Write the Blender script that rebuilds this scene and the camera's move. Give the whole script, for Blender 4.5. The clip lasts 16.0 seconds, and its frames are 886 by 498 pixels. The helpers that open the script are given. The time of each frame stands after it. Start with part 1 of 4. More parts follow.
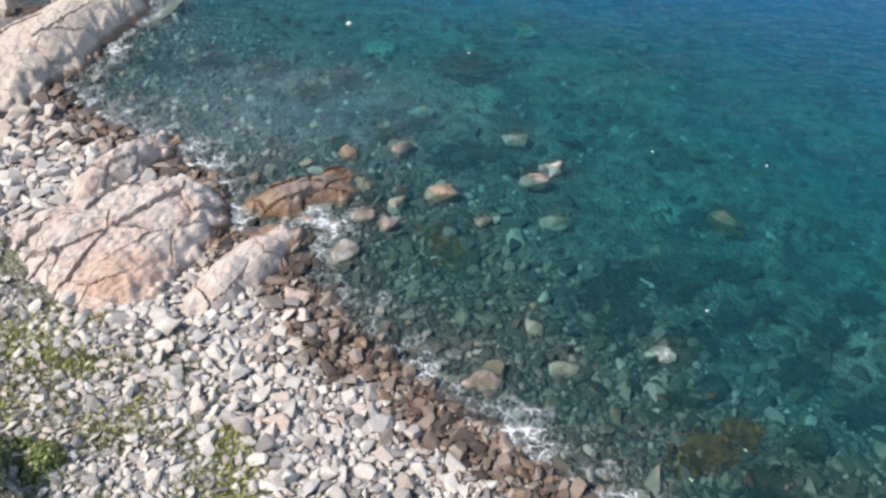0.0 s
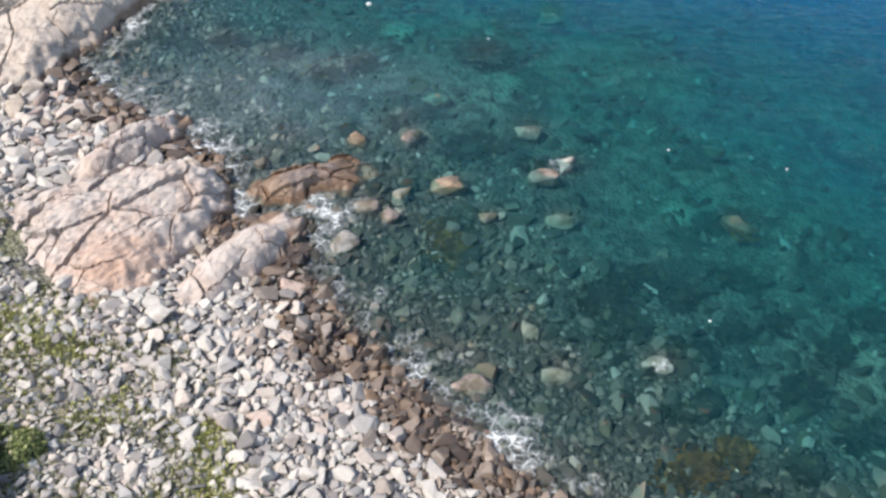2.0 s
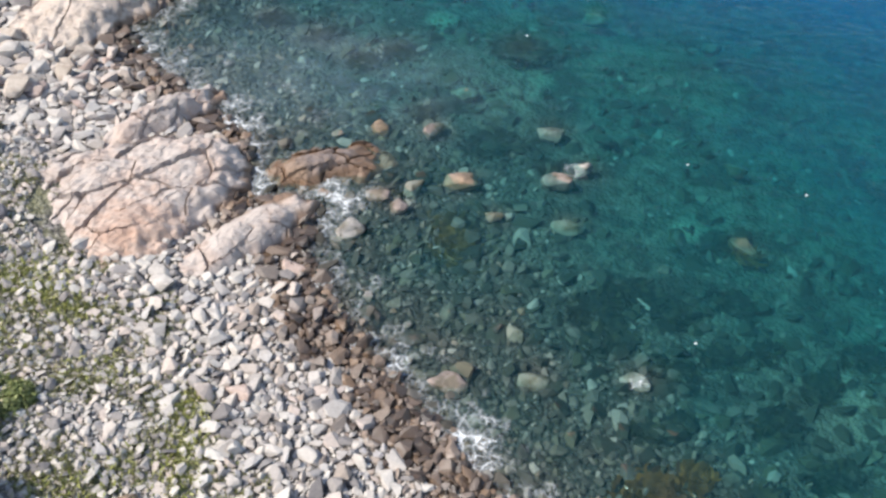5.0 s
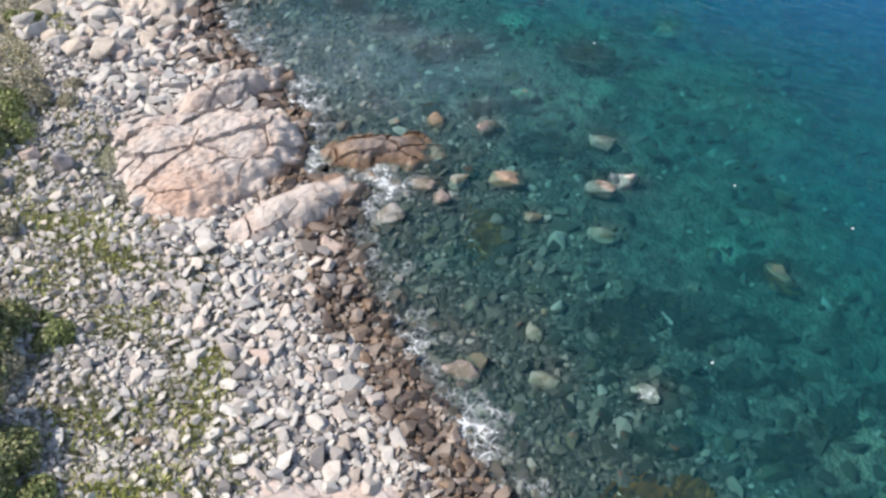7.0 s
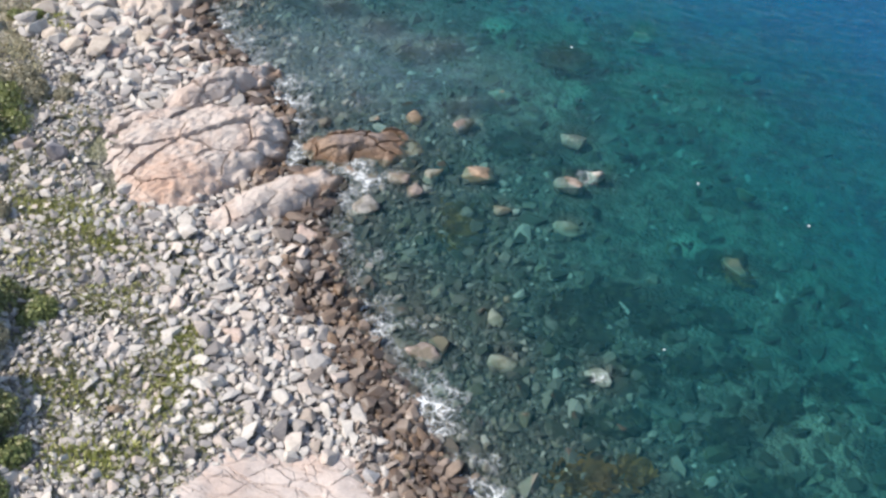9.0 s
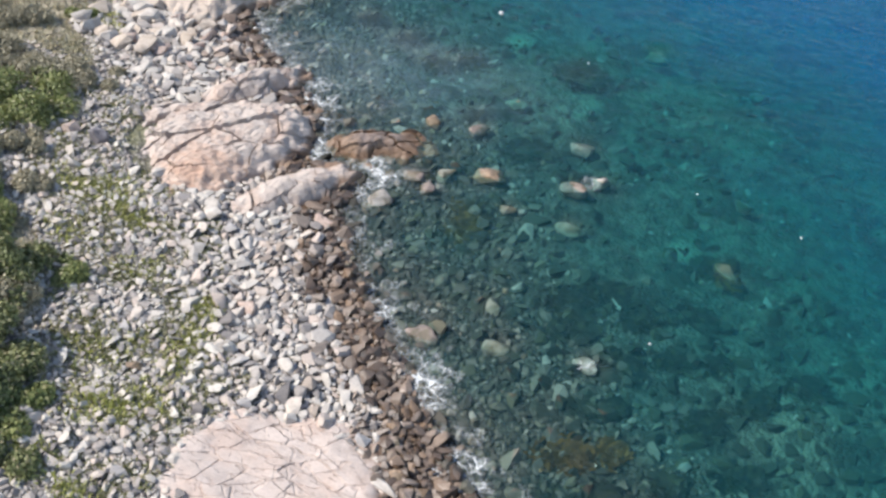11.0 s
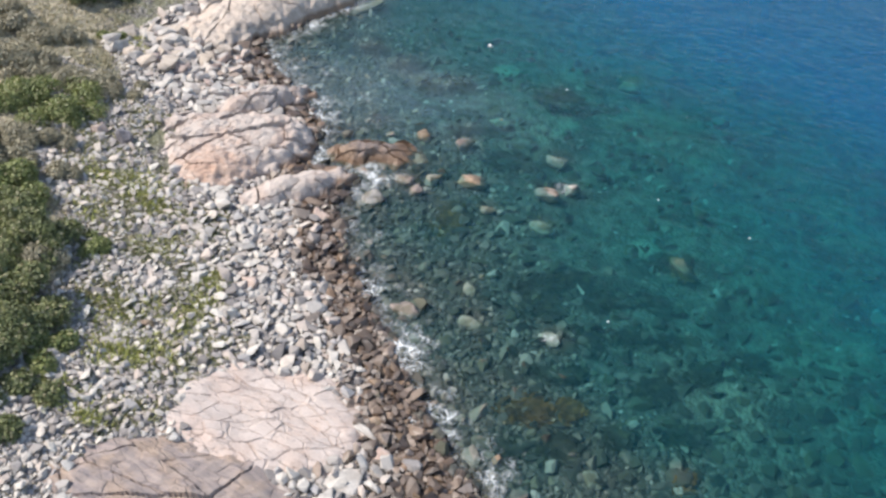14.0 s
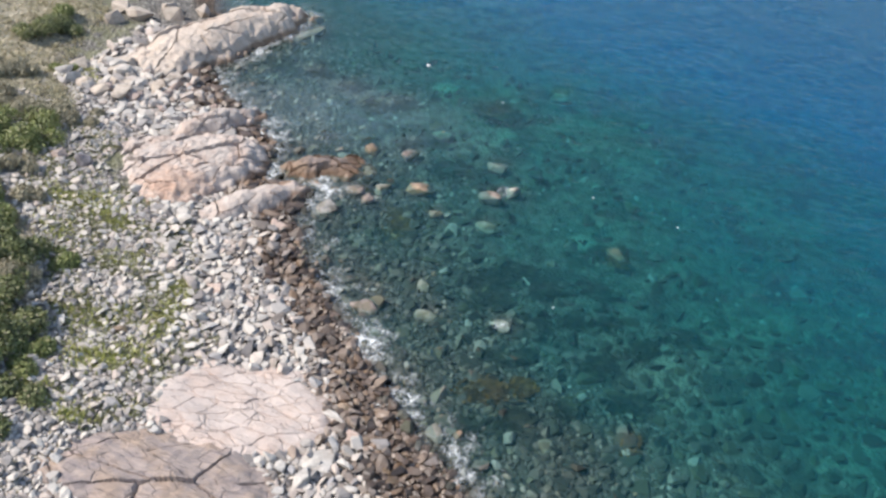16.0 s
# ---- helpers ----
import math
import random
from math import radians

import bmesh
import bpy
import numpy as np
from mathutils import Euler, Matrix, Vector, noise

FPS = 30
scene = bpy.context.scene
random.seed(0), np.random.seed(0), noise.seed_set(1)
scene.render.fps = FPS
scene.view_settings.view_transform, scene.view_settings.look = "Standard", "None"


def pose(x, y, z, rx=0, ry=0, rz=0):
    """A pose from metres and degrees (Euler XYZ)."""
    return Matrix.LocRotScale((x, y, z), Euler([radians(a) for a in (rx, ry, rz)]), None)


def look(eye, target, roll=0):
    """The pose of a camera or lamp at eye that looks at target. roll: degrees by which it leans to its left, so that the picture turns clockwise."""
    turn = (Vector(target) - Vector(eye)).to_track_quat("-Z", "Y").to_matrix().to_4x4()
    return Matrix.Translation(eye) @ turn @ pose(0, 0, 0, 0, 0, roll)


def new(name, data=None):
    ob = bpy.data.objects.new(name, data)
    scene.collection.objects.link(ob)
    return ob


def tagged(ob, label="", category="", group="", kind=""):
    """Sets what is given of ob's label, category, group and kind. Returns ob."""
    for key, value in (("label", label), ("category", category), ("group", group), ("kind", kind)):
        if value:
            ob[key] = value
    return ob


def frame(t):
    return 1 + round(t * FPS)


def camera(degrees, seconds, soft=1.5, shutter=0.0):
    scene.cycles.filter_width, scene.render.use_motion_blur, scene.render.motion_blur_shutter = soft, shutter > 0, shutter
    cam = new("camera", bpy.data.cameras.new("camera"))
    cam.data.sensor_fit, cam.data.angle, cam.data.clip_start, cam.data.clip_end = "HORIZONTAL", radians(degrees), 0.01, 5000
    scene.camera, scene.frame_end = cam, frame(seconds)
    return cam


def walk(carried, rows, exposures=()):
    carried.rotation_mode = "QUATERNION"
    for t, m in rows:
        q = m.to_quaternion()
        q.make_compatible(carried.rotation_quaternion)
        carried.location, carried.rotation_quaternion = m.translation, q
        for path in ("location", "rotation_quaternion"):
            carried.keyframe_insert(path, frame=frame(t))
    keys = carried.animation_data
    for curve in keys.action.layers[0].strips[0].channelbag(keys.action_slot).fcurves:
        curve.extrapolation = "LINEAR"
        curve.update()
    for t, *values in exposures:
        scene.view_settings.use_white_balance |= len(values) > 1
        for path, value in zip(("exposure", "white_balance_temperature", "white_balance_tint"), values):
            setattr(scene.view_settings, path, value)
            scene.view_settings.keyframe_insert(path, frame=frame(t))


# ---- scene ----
# ---- camera ----
cam = camera(51.73, 16.0, soft=2.7)
# seconds, eye x, y, z, then heading, pitch and lean in degrees
PATH = [
    (0.0, 0.00, 0.00, 33.00, 0.00, -44.02, -0.58),
    (0.5, 0.49, 0.55, 33.19, 1.71, -44.71, -0.60),
    (1.0, 0.98, 1.02, 33.38, 2.91, -45.35, -0.52),
    (1.5, 1.54, 1.38, 33.48, 3.36, -45.79, -0.32),
    (2.0, 2.16, 1.72, 33.56, 3.91, -46.19, -0.11),
    (2.5, 2.77, 1.95, 33.76, 3.90, -46.57, 0.04),
    (3.0, 3.49, 2.13, 33.95, 4.25, -46.87, 0.29),
    (5.5, 7.20, 2.61, 35.35, 14.41, -48.22, 0.33),
    (6.0, 7.94, 2.57, 35.53, 16.80, -48.30, 0.44),
    (6.5, 8.70, 2.43, 35.70, 18.74, -48.21, 0.32),
    (7.0, 9.51, 2.32, 35.83, 20.17, -48.10, 0.30),
    (7.5, 10.34, 2.17, 36.03, 21.13, -48.04, 0.50),
    (8.0, 11.15, 1.85, 36.26, 21.60, -47.87, 0.46),
    (8.5, 11.91, 1.45, 36.46, 21.61, -47.65, 0.44),
    (9.0, 12.78, 1.01, 36.65, 21.81, -47.32, 0.57),
    (11.5, 17.06, -2.42, 37.61, 26.59, -44.75, 0.30),
    (12.0, 17.93, -3.46, 37.71, 27.00, -43.96, 0.09),
    (12.5, 18.72, -4.53, 37.84, 27.26, -43.24, -0.04),
    (13.0, 19.50, -5.55, 37.94, 27.43, -42.54, -0.17),
    (13.5, 20.20, -6.60, 38.08, 27.39, -41.92, -0.30),
    (14.0, 20.80, -7.69, 38.21, 26.34, -41.22, -0.43),
    (14.5, 21.26, -8.80, 38.31, 24.53, -40.52, -0.48),
    (15.0, 21.54, -9.93, 38.47, 23.14, -39.90, -0.59),
    (15.5, 21.77, -11.04, 38.67, 22.48, -39.31, -0.64),
    (16.0, 21.96, -12.04, 38.97, 21.51, -38.97, -0.72),
]
walk(cam, [(t, pose(x, y, z, 90 + pitch, 0, yaw) @ pose(0, 0, 0, 0, 0, -lean)) for t, x, y, z, yaw, pitch, lean in PATH])

# ---- light ----
SUN_ELEVATION, SUN_AZIMUTH = 50.0, -112.0  # degrees; azimuth clockwise from +y
scene.view_settings.exposure = 0.71
world = bpy.data.worlds.new("sky")
scene.world = world
world.use_nodes = True
sky = world.node_tree.nodes.new("ShaderNodeTexSky")
sky.sky_type, sky.sun_disc = "NISHITA", False
sky.sun_elevation, sky.sun_rotation = radians(SUN_ELEVATION), radians(SUN_AZIMUTH)
backing = world.node_tree.nodes["Background"]
backing.inputs["Strength"].default_value = 0.13
world.node_tree.links.new(sky.outputs["Color"], backing.inputs["Color"])
lamp = bpy.data.lights.new("sun", "SUN")
lamp.energy, lamp.angle, lamp.color = 3.92, radians(0.55), (1.0, 0.95, 0.88)
sun = new("sun", lamp)
e, a = radians(SUN_ELEVATION), radians(SUN_AZIMUTH)
sun.matrix_world = look((80 * math.sin(a) * math.cos(e), 80 * math.cos(a) * math.cos(e), 80 * math.sin(e)), (0, 0, 0))


# ---- materials ----
class Nodes:
    """A short way to write node materials."""

    def __init__(self, name):
        self.mat = bpy.data.materials.new(name)
        self.mat.use_nodes = True
        self.tree = self.mat.node_tree
        self.tree.nodes.clear()
        self.out = self.tree.nodes.new("ShaderNodeOutputMaterial")

    def put(self, kind, socket=0, **inputs):
        n = self.tree.nodes.new("ShaderNode" + kind)
        for key, value in inputs.items():
            self.set(n, key, value)
        return n

    def set(self, n, key, value):
        spot = n.inputs[int(key[1:])] if key[0] == "i" and key[1:].isdigit() else n.inputs[key.replace("_", " ")]
        if isinstance(value, bpy.types.NodeSocket):
            self.tree.links.new(value, spot)
        elif isinstance(value, bpy.types.Node):
            self.tree.links.new(value.outputs[0], spot)
        else:
            spot.default_value = value

    def math(self, op, a, b=0.0, c=0.0, clamp=False):
        n = self.put("Math", i0=a, i1=b, i2=c)
        n.operation, n.use_clamp = op, clamp
        return n.outputs[0]

    def coords(self, scale=(1, 1, 1), turn=0.0):
        g = self.put("NewGeometry")
        m = self.put("Mapping", Vector=g.outputs["Position"], Scale=scale, Rotation=(0, 0, radians(turn)))
        return m.outputs[0]

    def noise(self, at, scale, detail=4.0, rough=0.55):
        return self.put("TexNoise", Vector=at, Scale=scale, Detail=detail, Roughness=rough).outputs[0]

    def ramp(self, fac, *stops):
        n = self.put("ValToRGB", Fac=fac)
        ramp = n.color_ramp
        while len(ramp.elements) < len(stops):
            ramp.elements.new(0.5)
        for el, (at, c) in zip(ramp.elements, stops):
            el.position = at
            el.color = (*c, 1) if not isinstance(c, float) else (c, c, c, 1)
        return n.outputs[0]

    def mix(self, fac, a, b, way="MIX"):
        n = self.tree.nodes.new("ShaderNodeMix")
        n.data_type, n.blend_type = "RGBA", way
        self.set(n, "i0", fac)
        for key, value in (("i6", a), ("i7", b)):
            self.set(n, key, (*value, 1) if isinstance(value, tuple) else value)
        return n.outputs[2]

    def rand(self, per_object):
        if per_object:
            return self.put("ObjectInfo").outputs["Random"]
        return self.put("NewGeometry").outputs["Random Per Island"]

    def bump(self, height, strength, distance):
        return self.put("Bump", Height=height, Strength=strength, Distance=distance).outputs[0]

    def finish(self, shader):
        self.tree.links.new(shader.outputs[0], self.out.inputs["Surface"])
        return self.mat


def stone_mat(name, stops, per_object=False, rough=0.85, patch=(0.3, 0.26, 0.22), patch_amount=0.35, grain=9.0, patch_scale=2.3):
    """Stones: a tone of its own for each, mottled and slightly pitted."""
    m = Nodes(name)
    at = m.coords()
    tone = m.ramp(m.rand(per_object), *stops)
    blotch = m.noise(at, patch_scale, 5.0)
    fine = m.noise(at, grain, 6.0, 0.7)
    col = m.mix(m.math("MULTIPLY", m.ramp(blotch, (0.48, 0.0), (0.68, 1.0)), patch_amount), tone, patch)
    col = m.mix(0.55, col, m.ramp(fine, (0.25, 0.45), (0.75, 1.0)), "MULTIPLY")
    sh = m.put("BsdfPrincipled", Base_Color=col, Roughness=rough, Normal=m.bump(fine, 0.5, 0.05))
    return m.finish(sh)


DRY = ((0.0, (0.17, 0.155, 0.15)), (0.14, (0.33, 0.30, 0.28)), (0.35, (0.52, 0.475, 0.43)), (0.55, (0.59, 0.54, 0.475)), (0.72, (0.52, 0.43, 0.37)), (0.86, (0.62, 0.575, 0.51)), (1.0, (0.37, 0.35, 0.345)))
WET = ((0.0, (0.04, 0.03, 0.025)), (0.25, (0.085, 0.063, 0.05)), (0.5, (0.128, 0.094, 0.073)), (0.7, (0.215, 0.163, 0.125)), (0.85, (0.20, 0.13, 0.08)), (1.0, (0.32, 0.27, 0.235)))
SUNK = ((0.0, (0.036, 0.033, 0.026)), (0.35, (0.085, 0.078, 0.064)), (0.6, (0.142, 0.126, 0.107)), (0.78, (0.098, 0.096, 0.064)), (0.92, (0.27, 0.255, 0.23)), (1.0, (0.21, 0.135, 0.09)))
dry_stone = stone_mat("dry_beach_stone", DRY)
dry_piece = stone_mat("dry_beach_stone_single", DRY, per_object=True)
DAMP = ((0.0, (0.12, 0.098, 0.083)), (0.3, (0.25, 0.205, 0.172)), (0.55, (0.36, 0.30, 0.25)), (0.8, (0.30, 0.225, 0.175)), (1.0, (0.45, 0.40, 0.35)))
damp_stone = stone_mat("damp_tan_stone", DAMP, rough=0.7)
wet_stone = stone_mat("wet_brown_stone", WET, rough=0.4, patch=(0.13, 0.07, 0.035))
wet_piece = stone_mat("wet_brown_stone_single", WET, per_object=True, rough=0.4, patch=(0.13, 0.07, 0.035))
sunk_piece = stone_mat("submerged_stone_single", SUNK, per_object=True, rough=0.9, patch=(0.03, 0.035, 0.028), patch_amount=0.8, patch_scale=0.75)
sunk_stone = stone_mat("submerged_stone", SUNK, rough=0.9, patch=(0.03, 0.035, 0.028), patch_amount=0.8, patch_scale=0.75)


def rock_mat(name, light, mid, warm, crack, warm_amount=0.5, turn=50.0, stain=None):
    """Bedrock: long-grained pale stone with warm stains and dark joints in its low seams."""
    m = Nodes(name)
    at, grain = m.coords(), m.coords((0.45, 2.2, 1.4), turn)
    big, long, fine = m.noise(at, 0.55, 4.0), m.noise(grain, 1.3, 6.0, 0.65), m.noise(at, 7.0, 6.0, 0.7)
    col = m.mix(m.ramp(long, (0.35, 0.0), (0.65, 1.0)), mid, light)
    col = m.mix(m.math("MULTIPLY", m.ramp(big, (0.45, 0.0), (0.6, 1.0)), warm_amount), col, warm)
    if stain:
        # iron-red ground on one flank of the ledge
        sx, sy, size = stain
        off = m.put("VectorMath", i0=at, i1=(sx, sy, 1.0))
        off.operation = "DISTANCE"
        red = m.math("SUBTRACT", 1.0, m.math("DIVIDE", m.math("ADD", off.outputs["Value"], m.math("MULTIPLY", m.math("SUBTRACT", long, 0.5), 3.0)), size))
        col = m.mix(m.math("MULTIPLY", m.math("MULTIPLY", red, 1.4, clamp=True), 0.7), col, m.mix(long, (0.42, 0.22, 0.14), (0.60, 0.40, 0.28)))
    lines = m.put("TexVoronoi", Vector=m.mix(0.12, m.coords((0.8, 1.5, 1.0), turn), m.put("TexNoise", Vector=at, Scale=1.6).outputs[1]), Scale=0.95)
    lines.feature = "DISTANCE_TO_EDGE"
    seam = m.ramp(lines.outputs["Distance"], (0.0, 1.0), (0.045, 0.0))
    seam = m.math("MULTIPLY", seam, m.ramp(m.noise(at, 0.9), (0.42, 0.0), (0.6, 1.0)))
    joint = m.put("Attribute")
    joint.attribute_name = "joint"
    col = m.mix(m.math("MULTIPLY", seam, 0.45), col, crack)
    col = m.mix(m.math("MULTIPLY", joint.outputs["Fac"], 0.5), col, crack)
    col = m.mix(0.5, col, m.ramp(fine, (0.25, 0.5), (0.75, 1.0)), "MULTIPLY")
    pits = m.ramp(m.noise(grain, 4.2, 5.0, 0.7), (0.30, 1.0), (0.42, 0.0))
    col = m.mix(m.math("MULTIPLY", pits, 0.55), col, crack)
    # tide stain on the foot of the rock, where the sea keeps it wet
    z = m.put("SeparateXYZ", Vector=m.put("NewGeometry").outputs["Position"]).outputs[2]
    wet = m.math("SUBTRACT", 0.62, m.math("ADD", z, m.math("MULTIPLY", m.math("SUBTRACT", big, 0.5), 1.1)))
    wet = m.math("MULTIPLY", wet, 3.5, clamp=True)
    col = m.mix(m.math("MULTIPLY", wet, 0.85), col, m.mix(fine, (0.06, 0.04, 0.028), (0.27, 0.15, 0.075)))
    height = m.math("ADD", m.math("MULTIPLY", fine, 0.4), m.math("SUBTRACT", long, m.math("ADD", seam, m.math("MULTIPLY", pits, 0.6))))
    sh = m.put("BsdfPrincipled", Base_Color=col, Roughness=m.math("SUBTRACT", 0.88, m.math("MULTIPLY", wet, 0.4)), Normal=m.bump(height, 0.6, 0.12))
    return m.finish(sh)


pink_rock = rock_mat("pale_pink_bedrock", (0.57, 0.495, 0.44), (0.46, 0.385, 0.335), (0.49, 0.335, 0.255), (0.19, 0.14, 0.115), 0.4, stain=(-15.6, 30.0, 3.4))
slab_rock = rock_mat("pale_cracked_slab", (0.62, 0.52, 0.46), (0.56, 0.46, 0.40), (0.57, 0.42, 0.34), (0.25, 0.17, 0.135), turn=15.0)
tan_rock = rock_mat("tan_bedrock", (0.42, 0.335, 0.285), (0.27, 0.222, 0.212), (0.43, 0.30, 0.20), (0.18, 0.13, 0.105), 0.5, 10.0)
cream_rock = rock_mat("cream_headland_rock", (0.61, 0.515, 0.435), (0.50, 0.415, 0.34), (0.49, 0.365, 0.28), (0.15, 0.10, 0.075), 0.35, 55.0)
ochre_rock = rock_mat("ochre_wave_washed_rock", (0.29, 0.225, 0.185), (0.17, 0.137, 0.127), (0.34, 0.205, 0.10), (0.05, 0.035, 0.028), 0.45, 20.0)


def plain_stone(name, a, b, rough=0.8, weed=0.0):
    """One boulder's stone: two close tones, blotched, with pits; sea stones carry patches of weed."""
    m = Nodes(name)
    at = m.coords()
    fine = m.noise(at, 6.0, 6.0, 0.7)
    col = m.mix(m.ramp(m.noise(at, 1.7, 4.0), (0.4, 0.0), (0.62, 1.0)), a, b)
    if weed:
        growth = m.ramp(m.noise(at, 1.25, 6.0, 0.7), (0.46, 0.0), (0.58, 1.0))
        col = m.mix(m.math("MULTIPLY", growth, weed), col, m.mix(fine, (0.03, 0.028, 0.015), (0.13, 0.10, 0.045)))
    col = m.mix(0.6, col, m.ramp(fine, (0.25, 0.45), (0.75, 1.0)), "MULTIPLY")
    return m.finish(m.put("BsdfPrincipled", Base_Color=col, Roughness=rough, Normal=m.bump(fine, 0.6, 0.08)))


BOULDER = {
    "white": plain_stone("white_boulder", (0.58, 0.53, 0.475), (0.45, 0.40, 0.35)),
    "pink": plain_stone("pink_boulder", (0.55, 0.43, 0.36), (0.42, 0.31, 0.26)),
    "orange": plain_stone("orange_boulder", (0.34, 0.23, 0.145), (0.25, 0.18, 0.13), 0.5, 0.6),
    "salmon": plain_stone("salmon_boulder", (0.30, 0.232, 0.195), (0.21, 0.168, 0.145), 0.5, 0.75),
    "cream": plain_stone("cream_boulder", (0.53, 0.45, 0.37), (0.42, 0.345, 0.28)),
    "grey": plain_stone("purple_grey_boulder", (0.26, 0.24, 0.25), (0.17, 0.155, 0.165)),
    "brown": plain_stone("brown_boulder", (0.23, 0.14, 0.085), (0.13, 0.085, 0.06), 0.45, 0.5),
    "sunk": plain_stone("submerged_boulder", (0.25, 0.25, 0.205), (0.16, 0.17, 0.13), 0.9, 0.7),
    "dark": plain_stone("dark_weedy_boulder", (0.05, 0.05, 0.035), (0.028, 0.03, 0.025), 0.9),
    "sea_white": plain_stone("sea_washed_white_boulder", (0.44, 0.405, 0.36), (0.28, 0.255, 0.225), 0.5, 0.7),
}


def ground_mat():
    """One sheet: sea bed, wet shingle, dry shingle, then soil; by the height above the tide and the way inland."""
    m = Nodes("shore_ground")
    at = m.coords()
    inland = m.put("Attribute")
    inland.attribute_name = "inland"
    d = m.math("ADD", inland.outputs["Fac"], m.math("MULTIPLY", m.math("SUBTRACT", m.noise(at, 0.5, 4.0), 0.5), 2.4))
    # shingle: two sizes of pebbles
    big = m.put("TexVoronoi", Vector=at, Scale=3.6)
    small = m.put("TexVoronoi", Vector=at, Scale=8.5)
    tone = m.put("SeparateColor", Color=big.outputs["Color"]).outputs[0]
    tone2 = m.put("SeparateColor", Color=small.outputs["Color"]).outputs[1]
    peb = m.math("ADD", m.math("MULTIPLY", tone, 0.6), m.math("MULTIPLY", tone2, 0.4))
    # shade between the pebbles, put into the colour: darker away from each cell's middle
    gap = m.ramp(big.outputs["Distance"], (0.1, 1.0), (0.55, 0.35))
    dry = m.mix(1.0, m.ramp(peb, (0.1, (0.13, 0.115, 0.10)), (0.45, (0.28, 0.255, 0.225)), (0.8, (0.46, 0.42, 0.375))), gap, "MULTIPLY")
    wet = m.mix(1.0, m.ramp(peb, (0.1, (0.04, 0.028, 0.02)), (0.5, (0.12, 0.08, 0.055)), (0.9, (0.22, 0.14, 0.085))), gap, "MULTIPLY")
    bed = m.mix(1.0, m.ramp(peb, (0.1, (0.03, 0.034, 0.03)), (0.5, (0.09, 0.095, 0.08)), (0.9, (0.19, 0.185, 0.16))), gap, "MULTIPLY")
    # pale sand further out, with weed growing in patches over both
    out = m.math("MULTIPLY", m.math("SUBTRACT", -7.0, d), 0.1, clamp=True)
    sand = m.ramp(m.noise(at, 1.3, 6.0, 0.65), (0.3, (0.045, 0.053, 0.042)), (0.5, (0.085, 0.094, 0.074)), (0.7, (0.14, 0.15, 0.115)))
    sand = m.mix(m.ramp(m.noise(at, 0.16, 3.0), (0.52, 0.0), (0.66, 0.5)), sand, (0.21, 0.225, 0.17))
    bed = m.mix(m.math("MULTIPLY", out, 0.85), bed, sand)
    weed = m.ramp(m.noise(at, 0.30, 6.0, 0.68), (0.40, 1.0), (0.50, 0.0))
    tuft = m.math("MULTIPLY", m.ramp(m.noise(at, 0.85, 3.0, 0.55), (0.40, 1.0), (0.52, 0.0)), m.math("SUBTRACT", 0.95, m.math("MULTIPLY", m.math("MULTIPLY", m.math("SUBTRACT", -14.0, d), 0.08, clamp=True), 0.4)))
    bed = m.mix(m.math("MULTIPLY", m.math("MAXIMUM", weed, tuft), 0.9), bed, (0.018, 0.024, 0.02))
    # bare patches of pale sand between the weed
    for px, py, size in ((12.6, 38.6, 1.5), (10.9, 37.6, 0.8), (-4.6, 55.5, 1.6)):
        off = m.put("VectorMath", i0=m.put("VectorMath", i0=at, i1=(1, 1, 0)).outputs[0], i1=(px, py, 0.0))
        off.inputs[0].links[0].from_node.operation = "MULTIPLY"
        off.operation = "DISTANCE"
        bare = m.math("SUBTRACT", 1.2, m.math("DIVIDE", m.math("ADD", off.outputs["Value"], m.math("MULTIPLY", m.noise(at, 1.1, 4.0), 1.2)), size), clamp=True)
        bed = m.mix(m.math("MULTIPLY", bare, 0.9), bed, (0.34, 0.36, 0.27))
    soil = m.ramp(m.noise(at, 1.7, 6.0, 0.65), (0.3, (0.24, 0.20, 0.13)), (0.5, (0.38, 0.325, 0.23)), (0.7, (0.48, 0.43, 0.32)))
    herb = m.mix(m.ramp(m.noise(at, 0.8, 5.0), (0.42, 0.0), (0.6, 1.0)), dry, (0.20, 0.20, 0.09))
    col = m.mix(m.ramp(m.math("MULTIPLY", m.math("SUBTRACT", d, 6.0), 0.25), (0.0, 0.0), (1.0, 0.55)), dry, herb)
    col = m.mix(m.math("MULTIPLY", m.math("SUBTRACT", d, 15.0), 0.4, clamp=True), col, soil)
    col = m.mix(m.math("MULTIPLY", m.math("SUBTRACT", 2.4, d), 1.0, clamp=True), col, wet)
    col = m.mix(m.math("MULTIPLY", m.math("SUBTRACT", -0.6, d), 0.8, clamp=True), col, bed)
    height = m.math("ADD", big.outputs["Distance"], m.math("MULTIPLY", small.outputs["Distance"], 0.5))
    sh = m.put("BsdfPrincipled", Base_Color=col, Roughness=0.9, Normal=m.bump(m.math("MULTIPLY", height, -1.0), 0.9, 0.18))
    return m.finish(sh)


